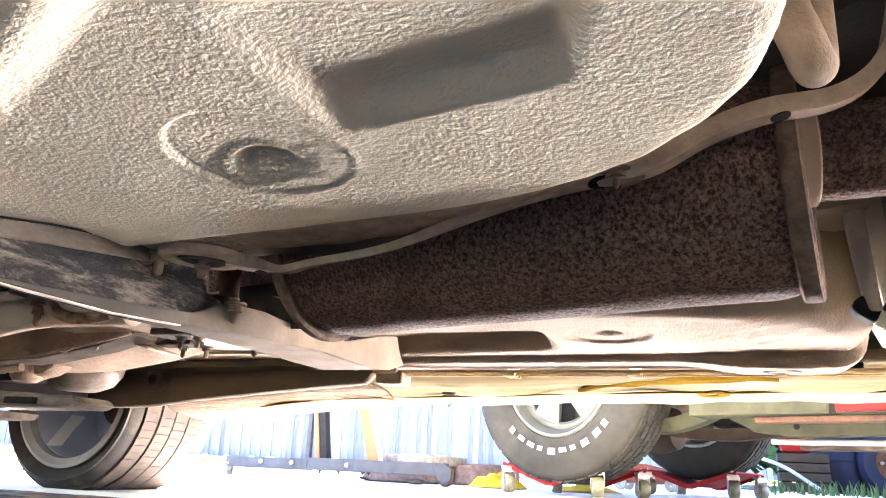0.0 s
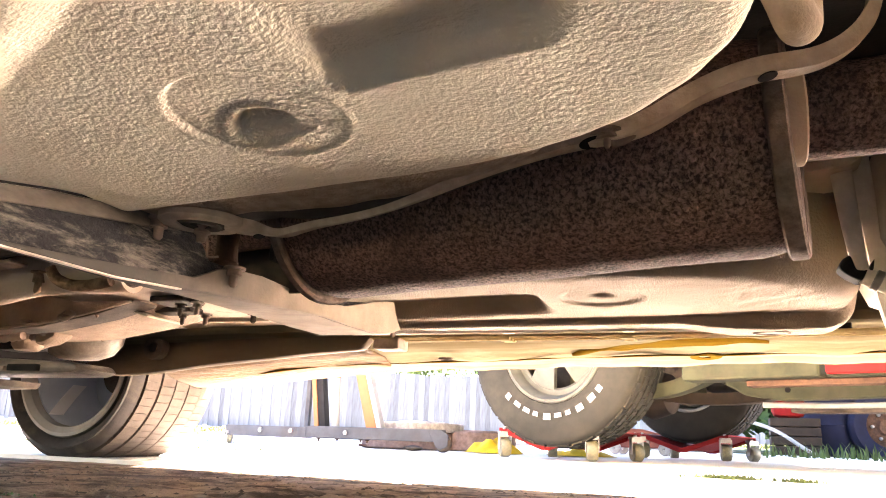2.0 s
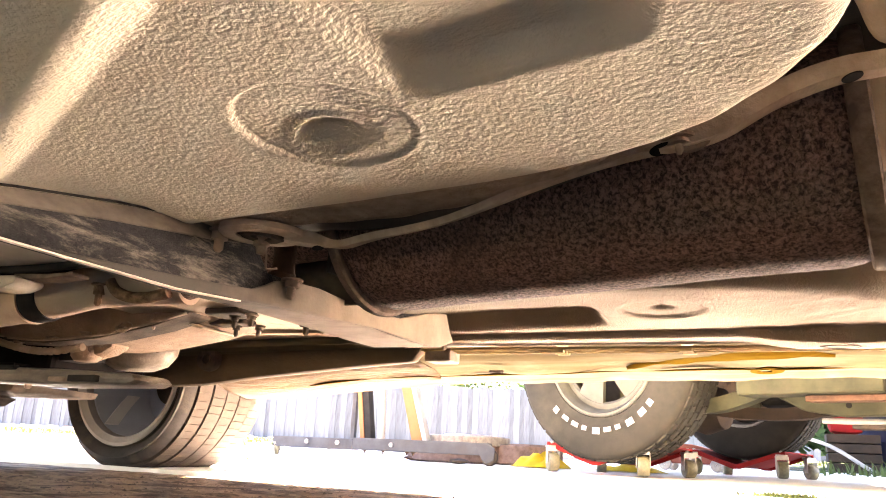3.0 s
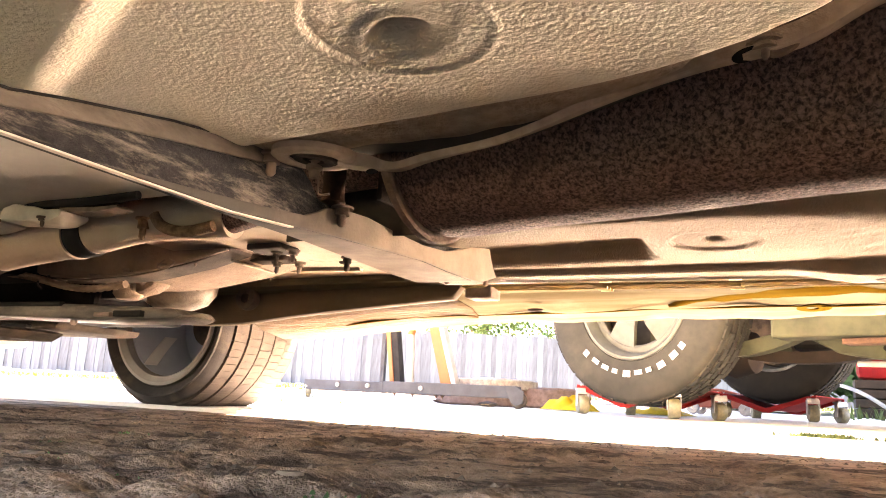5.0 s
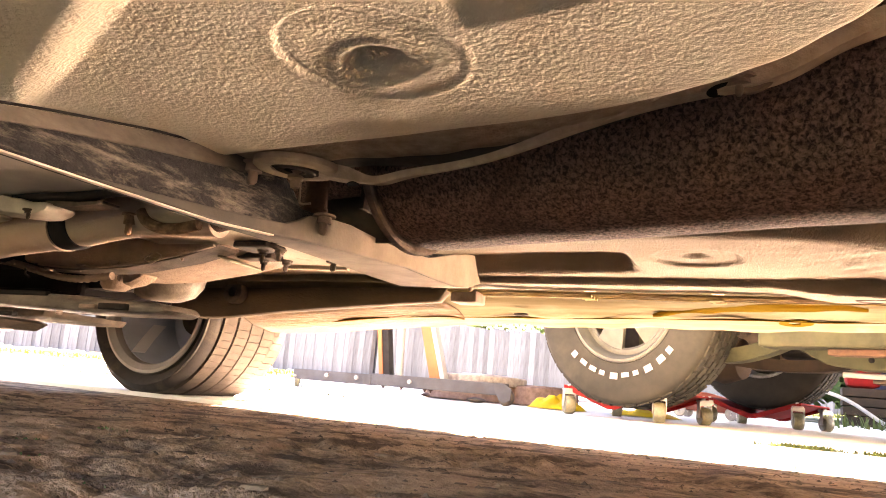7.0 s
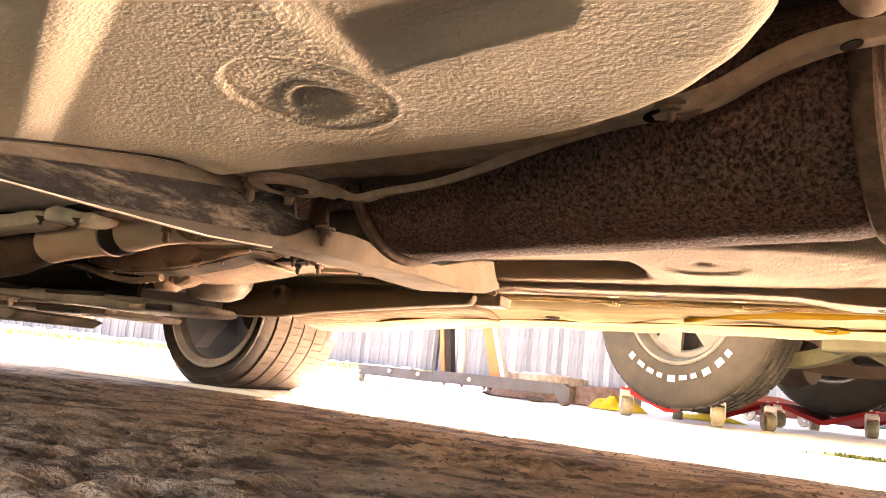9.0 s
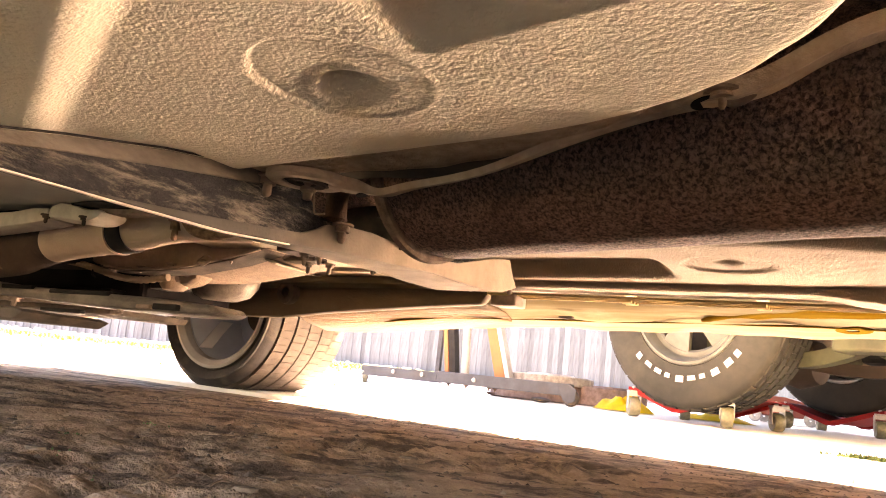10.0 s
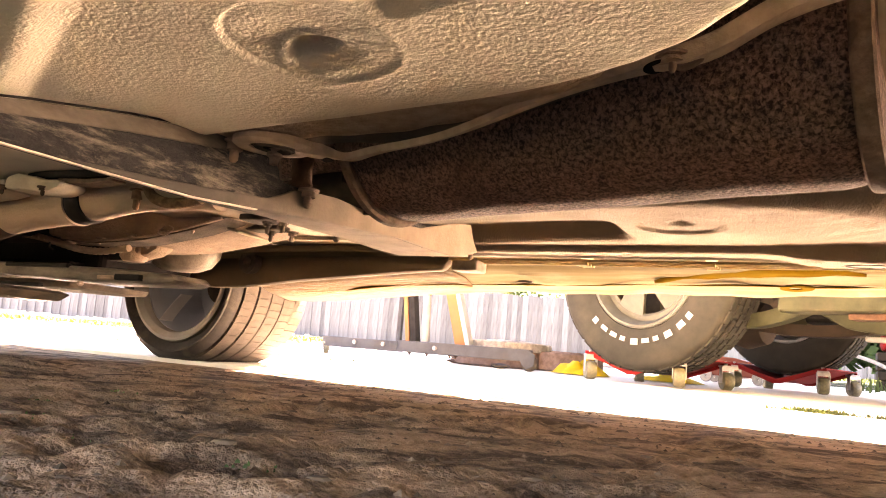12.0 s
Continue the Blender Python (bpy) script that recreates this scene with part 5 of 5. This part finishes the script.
part("floor_board", box(bmesh.new(), (0.55, 0.16, 0.45), (2.8, 1.42, 0.52), 0.01), DARK_DUST, jeep, "dark floor underside")
part("door_panel", box(bmesh.new(), (1.165, 0.00, 0.352), (2.8, 0.03, 1.1), 0.008), RED, jeep, "red lower body panel")
part("body", prism(bmesh.new(), [(-0.95, 0.60), (-0.50, 0.60), (-0.46, 0.86), (0.46, 0.86), (0.50, 0.56), (2.8, 0.54), (2.8, 1.55), (0.5, 1.55), (0.35, 1.14), (-0.95, 1.10)], 1.40, Matrix.Translation((0, 0.04, 0)) @ AX_V, 0.02), OLIVE, jeep, "olive body")
part("side_pipe", tube(bmesh.new(), [(0.80, 0.42, 0.275), (1.2, 0.40, 0.270), (2.8, 0.36, 0.275)], 0.012, 14), WHITE, jeep, "pale exhaust pipe", True)
part("skid_bar", box(bmesh.new(), (0.90, 0.44, 0.245), (2.8, 0.56, 0.262), 0.004), DARK_DUST, jeep, "dark skid bar")
part("gearbox", box(bmesh.new(), (0.40, 0.75, 0.36), (1.1, 1.05, 0.5), 0.03), BLACK, jeep, "black gearbox")

# engine hoist
hoist = thing("engine_hoist", "grey folding engine hoist with orange braces on casters", "engine hoist", upright(-2.0, 3.85))
leg = part("leg", box(bmesh.new(), (-0.235, -0.035, 0.052), (0.60, 0.035, 0.118), 0.005), GREY, hoist, "grey square-tube leg")
part("leg_extension", box(bmesh.new(), (-0.80, -0.027, 0.048), (-0.23, 0.027, 0.110), 0.004), GREY, leg, "slimmer grey leg extension")
for x in (-0.55, -0.34, 0.02):
    part("pin", lathe(bmesh.new(), [(0.0, 0.012), (0.013, 0.010), (0.013, 0.0), (0.0, 0.0)], Matrix.Translation((x, -0.028 if x < -0.2 else -0.036, 0.086)) @ Matrix.Rotation(radians(90), 4, "X"), 12), STEEL, leg, "steel locking pin", True)
for x in (-0.17, -0.05, 0.10, 0.14):
    part("bolt", bolt(bmesh.new(), (x, 0.0, 0.052), 0.010, 0.008, 0.005, 0.008), RUSTY_IRON, leg, "rusty bolt", True)
part("caster_wheel", lathe(bmesh.new(), [(0.010, -0.020), (0.038, -0.020), (0.045, -0.012), (0.045, 0.012), (0.038, 0.020), (0.010, 0.020)], Matrix.Translation((0.605, -0.02, 0.045)) @ Matrix.Rotation(radians(70), 4, "X"), 24, True), DARK_DUST, hoist, "dark steel caster wheel", True)
part("caster_plate", prism(bmesh.new(), [(0.53, 0.118), (0.60, 0.118), (0.645, 0.09), (0.64, 0.03), (0.60, 0.012), (0.57, 0.035)], 0.008, Matrix.Translation((0, -0.055, 0)) @ AX_V, 0.002), GREY, hoist, "grey caster plate")
caster(hoist, (-0.78, 0.0), 0.029, -60, NYLON, 0.075)
part("brace", sweep(bmesh.new(), [(-0.13, 0.24, 0.78), (0.065, 0.24, 0.10)], [(-0.032, -0.032), (0.032, -0.032), (0.032, 0.032), (-0.032, 0.032)], up=Vector((0, 1, 0))), ORANGE, hoist, "orange square-tube brace")
part("brace_face", sweep(bmesh.new(), [(-0.085, 0.235, 0.78), (0.112, 0.235, 0.12)], [(-0.014, -0.030), (0.014, -0.030), (0.014, 0.030), (-0.014, 0.030)], up=Vector((0, 1, 0))), WHITE, hoist, "white strip on the brace")
part("mast", sweep(bmesh.new(), [(-0.40, 0.26, 0.85), (-0.285, 0.26, 0.06)], [(-0.030, -0.03), (0.030, -0.03), (0.030, 0.03), (-0.030, 0.03)], up=Vector((0, 1, 0))), BLACK, hoist, "dark mast tube")
part("mast_stripe", sweep(bmesh.new(), [(-0.432, 0.228, 0.85), (-0.317, 0.228, 0.10)], [(-0.014, -0.006), (0.014, -0.006), (0.014, 0.006), (-0.014, 0.006)], up=Vector((0, 1, 0))), ORANGE, hoist, "orange stripe on the mast")
part("ram", tube(bmesh.new(), [(-0.235, 0.28, 0.42), (-0.22, 0.28, 0.10)], 0.026, 16, False), WHITE, hoist, "pale hydraulic ram", True)
part("ram_head", tube(bmesh.new(), [(-0.205, 0.28, 0.50), (-0.235, 0.28, 0.42)], 0.024, 16, False), ORANGE, hoist, "orange ram head", True)
part("upright_post", box(bmesh.new(), (-0.455, 0.30, 0.05), (-0.425, 0.33, 0.9), 0.003), GREY, hoist, "thin grey upright")
part("cross_leg", box(bmesh.new(), (-0.30, -0.03, 0.052), (-0.24, 0.9, 0.11), 0.004), GREY, hoist, "grey cross member")

jack = thing("trolley_jack", "low orange-red trolley jack on small steel wheels", "jack", upright(-0.575, 5.2, 0.0, -6))
part("frame", prism(bmesh.new(), [(-0.12, 0.045), (0.30, 0.045), (0.30, 0.12), (0.10, 0.165), (-0.06, 0.17), (-0.12, 0.14)], 0.20, Matrix.Translation((0, -0.10, 0)) @ AX_V, 0.008), RED_ORANGE, jack, "orange-red steel frame")
part("saddle", lathe(bmesh.new(), [(0.0, 0.165), (0.035, 0.165), (0.045, 0.185), (0.04, 0.19), (0.0, 0.182)], Matrix.Translation((-0.03, 0, 0)), 20), DARK_DUST, jack, "dark round saddle", True)
for x in (-0.07, 0.25):
    for y in (-0.115, 0.115):
        part("wheel", lathe(bmesh.new(), [(0.008, -0.014), (0.036, -0.014), (0.040, -0.008), (0.040, 0.008), (0.036, 0.014), (0.008, 0.014)], Matrix.Translation((x, y, 0.040)) @ Matrix.Rotation(radians(90), 4, "X"), 20, True), STEEL, jack, "small steel wheel", True)

# discs, cloth and bits beyond the hoist
for u, v, z, h, r, mtl, lab in ((-1.80, 4.35, 0.0, 0.10, 0.30, PALE_RUST, "rusty brake drum lying flat"), (-1.74, 4.36, 0.10, 0.055, 0.26, ALLOY, "pale worn steel disc on a drum"), (-1.38, 4.45, 0.0, 0.11, 0.21, PALE_RUST, "rusty brake rotor lying flat")):
    d = part("steel_disc", lathe(bmesh.new(), [(0.05, 0), (r, 0), (r + 0.006, 0.006), (r + 0.006, h - 0.006), (r, h), (r * 0.6, h), (r * 0.55, h + 0.01), (0.05, h + 0.01)], None, 48, True), mtl, None, "", True, upright(u, v, z))
    tagged(d, lab, "steel disc", "steel discs by the hoist")
part_bits = (("block", -1.62, 3.95, 0.06, 0.035, 0.03, DARK_DUST, "small dark rock on the concrete", "rock"), ("block", -1.95, 4.15, 0.12, 0.05, 0.03, RUSTY_IRON, "rusty steel offcut on the concrete", "scrap"))
for nm, u, v, a, b, c, mtl, lab, cat in part_bits:
    bm = bmesh.new()
    bmesh.ops.create_icosphere(bm, subdivisions=2, radius=1.0)
    for p in bm.verts:
        p.co = Vector((p.co.x * a, p.co.y * b, (p.co.z + 1) * c * 0.5)) * (1 + 0.18 * noise.noise(p.co * 2.3))
    tagged(part("rock" if cat == "rock" else "scrap_metal", bm, mtl, None, "", True, upright(u, v, 0.0)), lab, cat)


def crumpled_cloth(name, m, label, size, high, seed):
    """A low heap of folded cloth."""
    bm = bmesh.new()
    rings = []
    for i in range(11):
        q = i / 10
        rings.append([])
        for k in range(40):
            a = 2 * math.pi * k / 40
            r = size * q * (1 + 0.22 * noise.noise((math.cos(a) * 1.6, math.sin(a) * 1.6, seed)))
            x, y = r * math.cos(a), 0.62 * r * math.sin(a)
            z = high * (1 - q ** 2.2) * (0.72 + 0.45 * noise.noise((x * 22, y * 22, seed + 3))) + 0.012 * abs(noise.noise((x * 48, y * 48, seed + 7))) * (1 - q)
            rings[-1].append(bm.verts.new((x, y, max(0.003, z))))
    for p, q in zip(rings[1:], rings[2:]):
        for k in range(40):
            bm.faces.new((p[k], p[(k + 1) % 40], q[(k + 1) % 40], q[k]))
    bm.faces.new(rings[1])
    bmesh.ops.delete(bm, geom=rings[0], context="VERTS")
    bmesh.ops.recalc_face_normals(bm, faces=bm.faces)
    return tagged(part(name, bm, YELLOW, None, "", True, m), label, "cloth")


crumpled_cloth("yellow_cloth", upright(-1.17, 4.05), "crumpled yellow cloth on the concrete", 0.17, 0.10, 1.0)
crumpled_cloth("yellow_cloth", upright(-0.72, 4.15), "flat yellow cloth beneath the dolly", 0.20, 0.05, 5.0)

# things beyond, by the weeds
drum = thing("barrel", "dark blue plastic barrel standing in tall weeds", "barrel", upright(1.02, 8.6))
part("shell", lathe(bmesh.new(), [(0.0, 0), (0.27, 0.0), (0.285, 0.03), (0.29, 0.28), (0.30, 0.30), (0.29, 0.32), (0.29, 0.58), (0.30, 0.60), (0.29, 0.62), (0.285, 0.86), (0.26, 0.90), (0.0, 0.90)], None, 40), NAVY, drum, "", True)
tw = thing("spare_wheel", "dark wheel with rusty hub leaning by a barrel", "wheel", upright(1.50, 8.4, 0.30, 8))
part("tyre", lathe(bmesh.new(), [(0.20, -0.09), (0.31, -0.10), (0.35, -0.06), (0.35, 0.06), (0.31, 0.10), (0.20, 0.09)], Matrix.Rotation(radians(90), 4, "X"), 44, True), NAVY, tw, "dark tyre", True)
part("disc", lathe(bmesh.new(), [(0.0, 0.03), (0.07, 0.04), (0.09, 0.02), (0.205, 0.01), (0.205, -0.02), (0.0, -0.02)], Matrix.Rotation(radians(90), 4, "X"), 40), RUSTY_IRON, tw, "rusty wheel disc", True)
for k in range(6):
    a = k * math.pi / 3
    part("lug_nut", lathe(bmesh.new(), [(0.016, 0.02), (0.016, 0.045), (0.0, 0.05)], Matrix.Rotation(radians(90), 4, "X") @ Matrix.Translation((0.13 * math.cos(a), 0.13 * math.sin(a), 0)), 8), STEEL, tw, "bright lug nut")
red = thing("fuel_can", "red plastic can standing on a wooden crate", "fuel can", upright(0.62, 8.1, 0.36))
part("can_body", box(bmesh.new(), (-0.15, -0.10, 0.0), (0.15, 0.10, 0.20), 0.06), RED, red, "", True)
part("spout", tube(bmesh.new(), [(0.10, 0, 0.25), (0.18, 0, 0.34)], 0.02, 10, False), RED, red)
crate = thing("crate", "brown wooden crate standing in the weeds", "crate", upright(0.66, 8.1))
for k in range(4):
    part("slat", box(bmesh.new(), (-0.22, -0.17, 0.01 + k * 0.088), (0.22, 0.17, 0.088 + k * 0.088), 0.006), DARK_IRON, crate)
arc = tagged(part("hose_arc", tube(bmesh.new(), [(-0.55, 0, 0.26), (-0.3, 0, 0.30), (0.0, 0, 0.22), (0.25, 0, 0.06), (0.32, 0, 0.02)], 0.016, 12), WHITE, None, "", True, upright(0.42, 7.2)), "white bent plastic pipe lying in the weeds", "pipe")

# ---- fence, trees, weeds ----
verge = sheet("verge", np.linspace(2.6, 16.0, 60), np.linspace(6.9, 21.4, 60), lambda x, y: ground_height(x, y) + 0.007 + 0.02 * np.sin(x * 3.1) * np.sin(y * 2.3) ** 2, VERGE)
tagged(verge, "rough green grass verge beyond the driveway", "grass", kind="structure")
fence = thing("fence", "weathered grey wooden board fence", "fence", Matrix.Translation((0, 22.0, 0)), kind="structure")
rng = random.Random(3)
bb = bmesh.new()
box(bb, (-0.084, -0.010, 0), (0.084, 0.010, 1.70))
for p in bb.verts:
    if p.co.z > 1:
        p.co.z += 0.05 * (1 - abs(p.co.x) / 0.084)
board = bpy.data.meshes.new("board")
bb.to_mesh(board)
bb.free()
board.materials.append(WOOD)
for k in range(290):
    b = new("board", board)
    b.parent = fence
    b.matrix_basis = Matrix.Translation((-27.5 + k * 0.150, (0.013 if k % 2 else -0.013) + rng.uniform(-0.002, 0.002), 0.40 + rng.uniform(-0.03, 0.04))) @ Matrix.Rotation(rng.uniform(-0.012, 0.012), 4, "Y")
for z in (0.75, 1.7):
    part("fence_rail", box(bmesh.new(), (-27.6, 0.03, z), (16.2, 0.07, z + 0.09)), WOOD, fence)


def blades(name, spots, h0, h1, mat, label, category, seed, width=0.006):
    """Grass blades at the spots (x, y), joined."""
    r = random.Random(seed)
    verts, faces = [], []
    for x, y in spots:
        z = float(ground_height(x, y)) + (0.008 if y > 2 else 0.001)
        h, a, lean = r.uniform(h0, h1), r.uniform(0, 6.28), r.uniform(0.1, 0.7)
        w = width * r.uniform(0.7, 1.4)
        dx, dy, lx, ly = math.cos(a) * w, math.sin(a) * w, math.cos(a + 1.5) * lean * h, math.sin(a + 1.5) * lean * h
        n = len(verts)
        verts += [(x - dx, y - dy, z), (x + dx, y + dy, z), (x + dx * 0.7 + lx * 0.35, y + dy * 0.7 + ly * 0.35, z + h * 0.6), (x - dx * 0.7 + lx * 0.35, y - dy * 0.7 + ly * 0.35, z + h * 0.6), (x + lx, y + ly, z + h)]
        faces += [(n, n + 1, n + 2, n + 3), (n + 3, n + 2, n + 4)]
    me = bpy.data.meshes.new(name)
    me.from_pydata(verts, [], faces)
    me.materials.append(mat)
    return tagged(new(name, me), label, category, kind="stuff")


rng = random.Random(8)


def at(u, v):
    p = CAR @ Vector((u, v, 0))
    return p.x, p.y


spots = [(rng.uniform(-26, 16), rng.gauss(21.0, 0.6)) for k in range(7000)] + [(rng.uniform(-26, 16), rng.uniform(13, 21)) for k in range(9000)]
spots += [(rng.uniform(-24, -1.5), rng.gauss(15.0, 3.2)) for k in range(9000)]
blades("grass", spots, 0.02, 0.07, WEED, "bright grass along the fence foot", "grass", 5, 0.02)
spots = [at(rng.gauss(0.03, 0.05), rng.gauss(2.43, 0.02)) for k in range(330)] + [at(rng.gauss(0.22, 0.03), rng.gauss(2.42, 0.02)) for k in range(140)] + [at(rng.gauss(-3.1, 0.5), rng.gauss(2.9, 0.08)) for k in range(500)] + [at(rng.gauss(-5.0, 1.0), rng.gauss(4.0, 0.2)) for k in range(900)]
blades("grass_tuft", spots, 0.006, 0.018, WEED, "small grass growing in concrete joints", "grass", 6, 0.004)
spots = [at(rng.uniform(0.25, 2.6), rng.gauss(6.9, 0.35)) for k in range(330)]
blades("weeds", spots, 0.04, 0.14, WEED, "tall green weeds by the driveway edge", "weeds", 7, 0.011)


def tree(p, h, seed, name="tree", label="green leafy tree standing behind the fence", group="trees behind the fence", clumps=70, leaf=0.10):
    r = random.Random(seed)
    t = thing(name, label, name, Matrix.Translation(p), group)
    bm = sweep(bmesh.new(), [(0, 0, 0), (0.1, 0.05, h * 0.35), (0.0, 0.1, h * 0.75)], [circle(x, 10) for x in (0.22, 0.16, 0.07)])
    for k in range(6):
        a, z = r.uniform(0, 6.28), r.uniform(0.3, 0.65) * h
        e = (math.cos(a) * h * 0.28, math.sin(a) * h * 0.28, z + h * 0.2)
        sweep(bm, [(0.05, 0.05, z), (e[0] * 0.5, e[1] * 0.5, z + h * 0.13), e], [circle(x, 6) for x in (0.08, 0.05, 0.02)])
    part("trunk", bm, BARK, t, "brown trunk with limbs", True)
    verts, faces = [], []
    for k in range(clumps):
        a, q, zz = r.uniform(0, 6.28), r.uniform(0.1, 1) ** 0.5, r.uniform(-1, 1)
        c = Vector((math.cos(a) * q * h * 0.36, math.sin(a) * q * h * 0.36, h * 0.55 + zz * h * 0.42 * (1 - 0.5 * q)))
        for j in range(60):
            o = c + Vector((r.gauss(0, 1), r.gauss(0, 1), r.gauss(0, 0.7))) * h * 0.06
            d1, d2 = Vector((r.gauss(0, 1), r.gauss(0, 1), r.gauss(0, 1))).normalized() * leaf, Vector((r.gauss(0, 1), r.gauss(0, 1), r.gauss(0, 1))).normalized() * leaf * 0.6
            n = len(verts)
            verts += [o - d1, o + d2, o + d1, o - d2]
            faces.append((n, n + 1, n + 2, n + 3))
    me = bpy.data.meshes.new("crown")
    me.from_pydata([tuple(v) for v in verts], [], faces)
    me.materials.append(TREE)
    c = new("crown", me)
    c.parent = t
    tagged(c, "uneven leafy crown")


for k, (x, y, h) in enumerate(((-1.5, 25.0, 5.0), (2.6, 25.6, 6.0), (6.5, 25.0, 5.5), (-8.0, 26.0, 5.0), (10.5, 24.5, 5.0), (-15, 26.0, 6.0))):
    tree((x, y, 0.45), h, k + 1)

for k, (u, v, h) in enumerate(((0.95, 10.4, 2.0), (1.75, 10.0, 2.2), (2.6, 9.7, 2.0), (3.4, 9.2, 2.1))):
    x, y = at(u, v)
    tree((x, y, float(ground_height(x, y)) - 0.35), h, k + 21, "shrub", "dense green shrub beyond the driveway", "shrubs beyond the driveway")

# trees added mostly out of view, to shade the things by the weeds
for k, (x, y, h) in enumerate(((5.3, 7.9, 5.5), (6.3, 9.3, 6.0), (5.0, 6.4, 5.0))):
    tree((x, y, float(ground_height(x, y)) - 0.1), h, k + 31, "tree", "green leafy tree added mostly out of view to shade the yard's edge", "trees by the driveway")

# tree added out of view so its crown shades hoist and jeep
x, y = 4.9, 7.3
tree((x, y, float(ground_height(x, y)) - 0.1), 11.0, 41, "tree", "tall spreading tree added out of view to shade the driveway", "trees by the driveway", 230, 0.18)

# unseen tree, added to cut the light coming in from the near side
x, y = 2.4, -2.0
tree((x, y, -0.1), 8.0, 51, "tree", "unseen leafy tree added to shade the lawn beside the car", "trees over the lawn", 190, 0.16)

# ---- dirt, stones and twigs under the car ----
rng = random.Random(21)
verts, faces = [], []
for k in range(3200):
    u, v = rng.uniform(-1.5, 0.9), rng.uniform(0.22, 1.6)
    p = CAR @ Vector((u, v, 0))
    z = float(relief(np.array([p.x]), np.array([p.y]))[0])
    s = rng.choice((0.0012, 0.0016, 0.002, 0.0035)) * rng.uniform(0.7, 1.5)
    n = len(verts)
    for a in range(5):
        verts.append((p.x + s * math.cos(a * 1.257) * rng.uniform(0.7, 1.4), p.y + s * math.sin(a * 1.257) * rng.uniform(0.7, 1.4), z + s * 0.2))
    verts += [(p.x, p.y, z + s * rng.uniform(0.6, 1.2))]
    faces += [(n + a, n + (a + 1) % 5, n + 5) for a in range(5)]
for k in range(700):
    u, v = rng.uniform(-1.5, 1.0), rng.uniform(0.25, 1.6)
    p = CAR @ Vector((u, v, 0))
    z = float(relief(np.array([p.x]), np.array([p.y]))[0])
    s = rng.choice((0.0018, 0.0025, 0.003, 0.0045, 0.007)) * rng.uniform(0.8, 1.2)
    n = len(verts)
    for q, (rr, hh) in enumerate(((1.0, -0.1), (0.75, 0.22))):
        for a in range(7):
            w = rng.uniform(0.75, 1.25) * rr
            verts.append((p.x + 1.6 * s * w * math.cos(a * 0.898), p.y + s * w * math.sin(a * 0.898), z + s * hh))
    verts.append((p.x, p.y, z + s * 0.30))
    faces += [(n + a, n + (a + 1) % 7, n + 7 + (a + 1) % 7, n + 7 + a) for a in range(7)] + [(n + 7 + a, n + 7 + (a + 1) % 7, n + 14) for a in range(7)]
me = bpy.data.meshes.new("pebbles")
me.from_pydata(verts, [], faces)
me.materials.append(STONE)
tagged(new("pebbles", me), "scattered pebbles and crumbs on the dirt", "pebbles", kind="stuff")
bm = bmesh.new()
for k in range(26):
    u, v = rng.uniform(-1.3, 0.5), rng.uniform(0.4, 1.6)
    p = CAR @ Vector((u, v, 0))
    z = float(relief(np.array([p.x]), np.array([p.y]))[0]) + 0.002
    a, l = rng.uniform(0, 3.14), rng.uniform(0.012, 0.04)
    tube(bm, [(p.x, p.y, z), (p.x + l * 0.5 * math.cos(a), p.y + l * 0.5 * math.sin(a) + rng.uniform(-0.004, 0.004), z + 0.003), (p.x + l * math.cos(a), p.y + l * math.sin(a), z)], 0.0009, 5)
tagged(part("twigs", bm, BARK), "dry twigs lying on the dirt", "twigs", kind="stuff")
spots = []
for cu, cv in ((-0.62, 0.46), (-0.47, 0.41), (-0.40, 0.50), (-0.85, 0.75), (-0.30, 0.42), (-0.75, 0.55)):
    p = CAR @ Vector((cu, cv, 0))
    spots += [(p.x + rng.gauss(0, 0.012), p.y + rng.gauss(0, 0.008)) for k in range(14)]
blades("moss", spots, 0.001, 0.004, TREE, "flat green leaf scraps on the dirt", "leaves", 9, 0.0016)
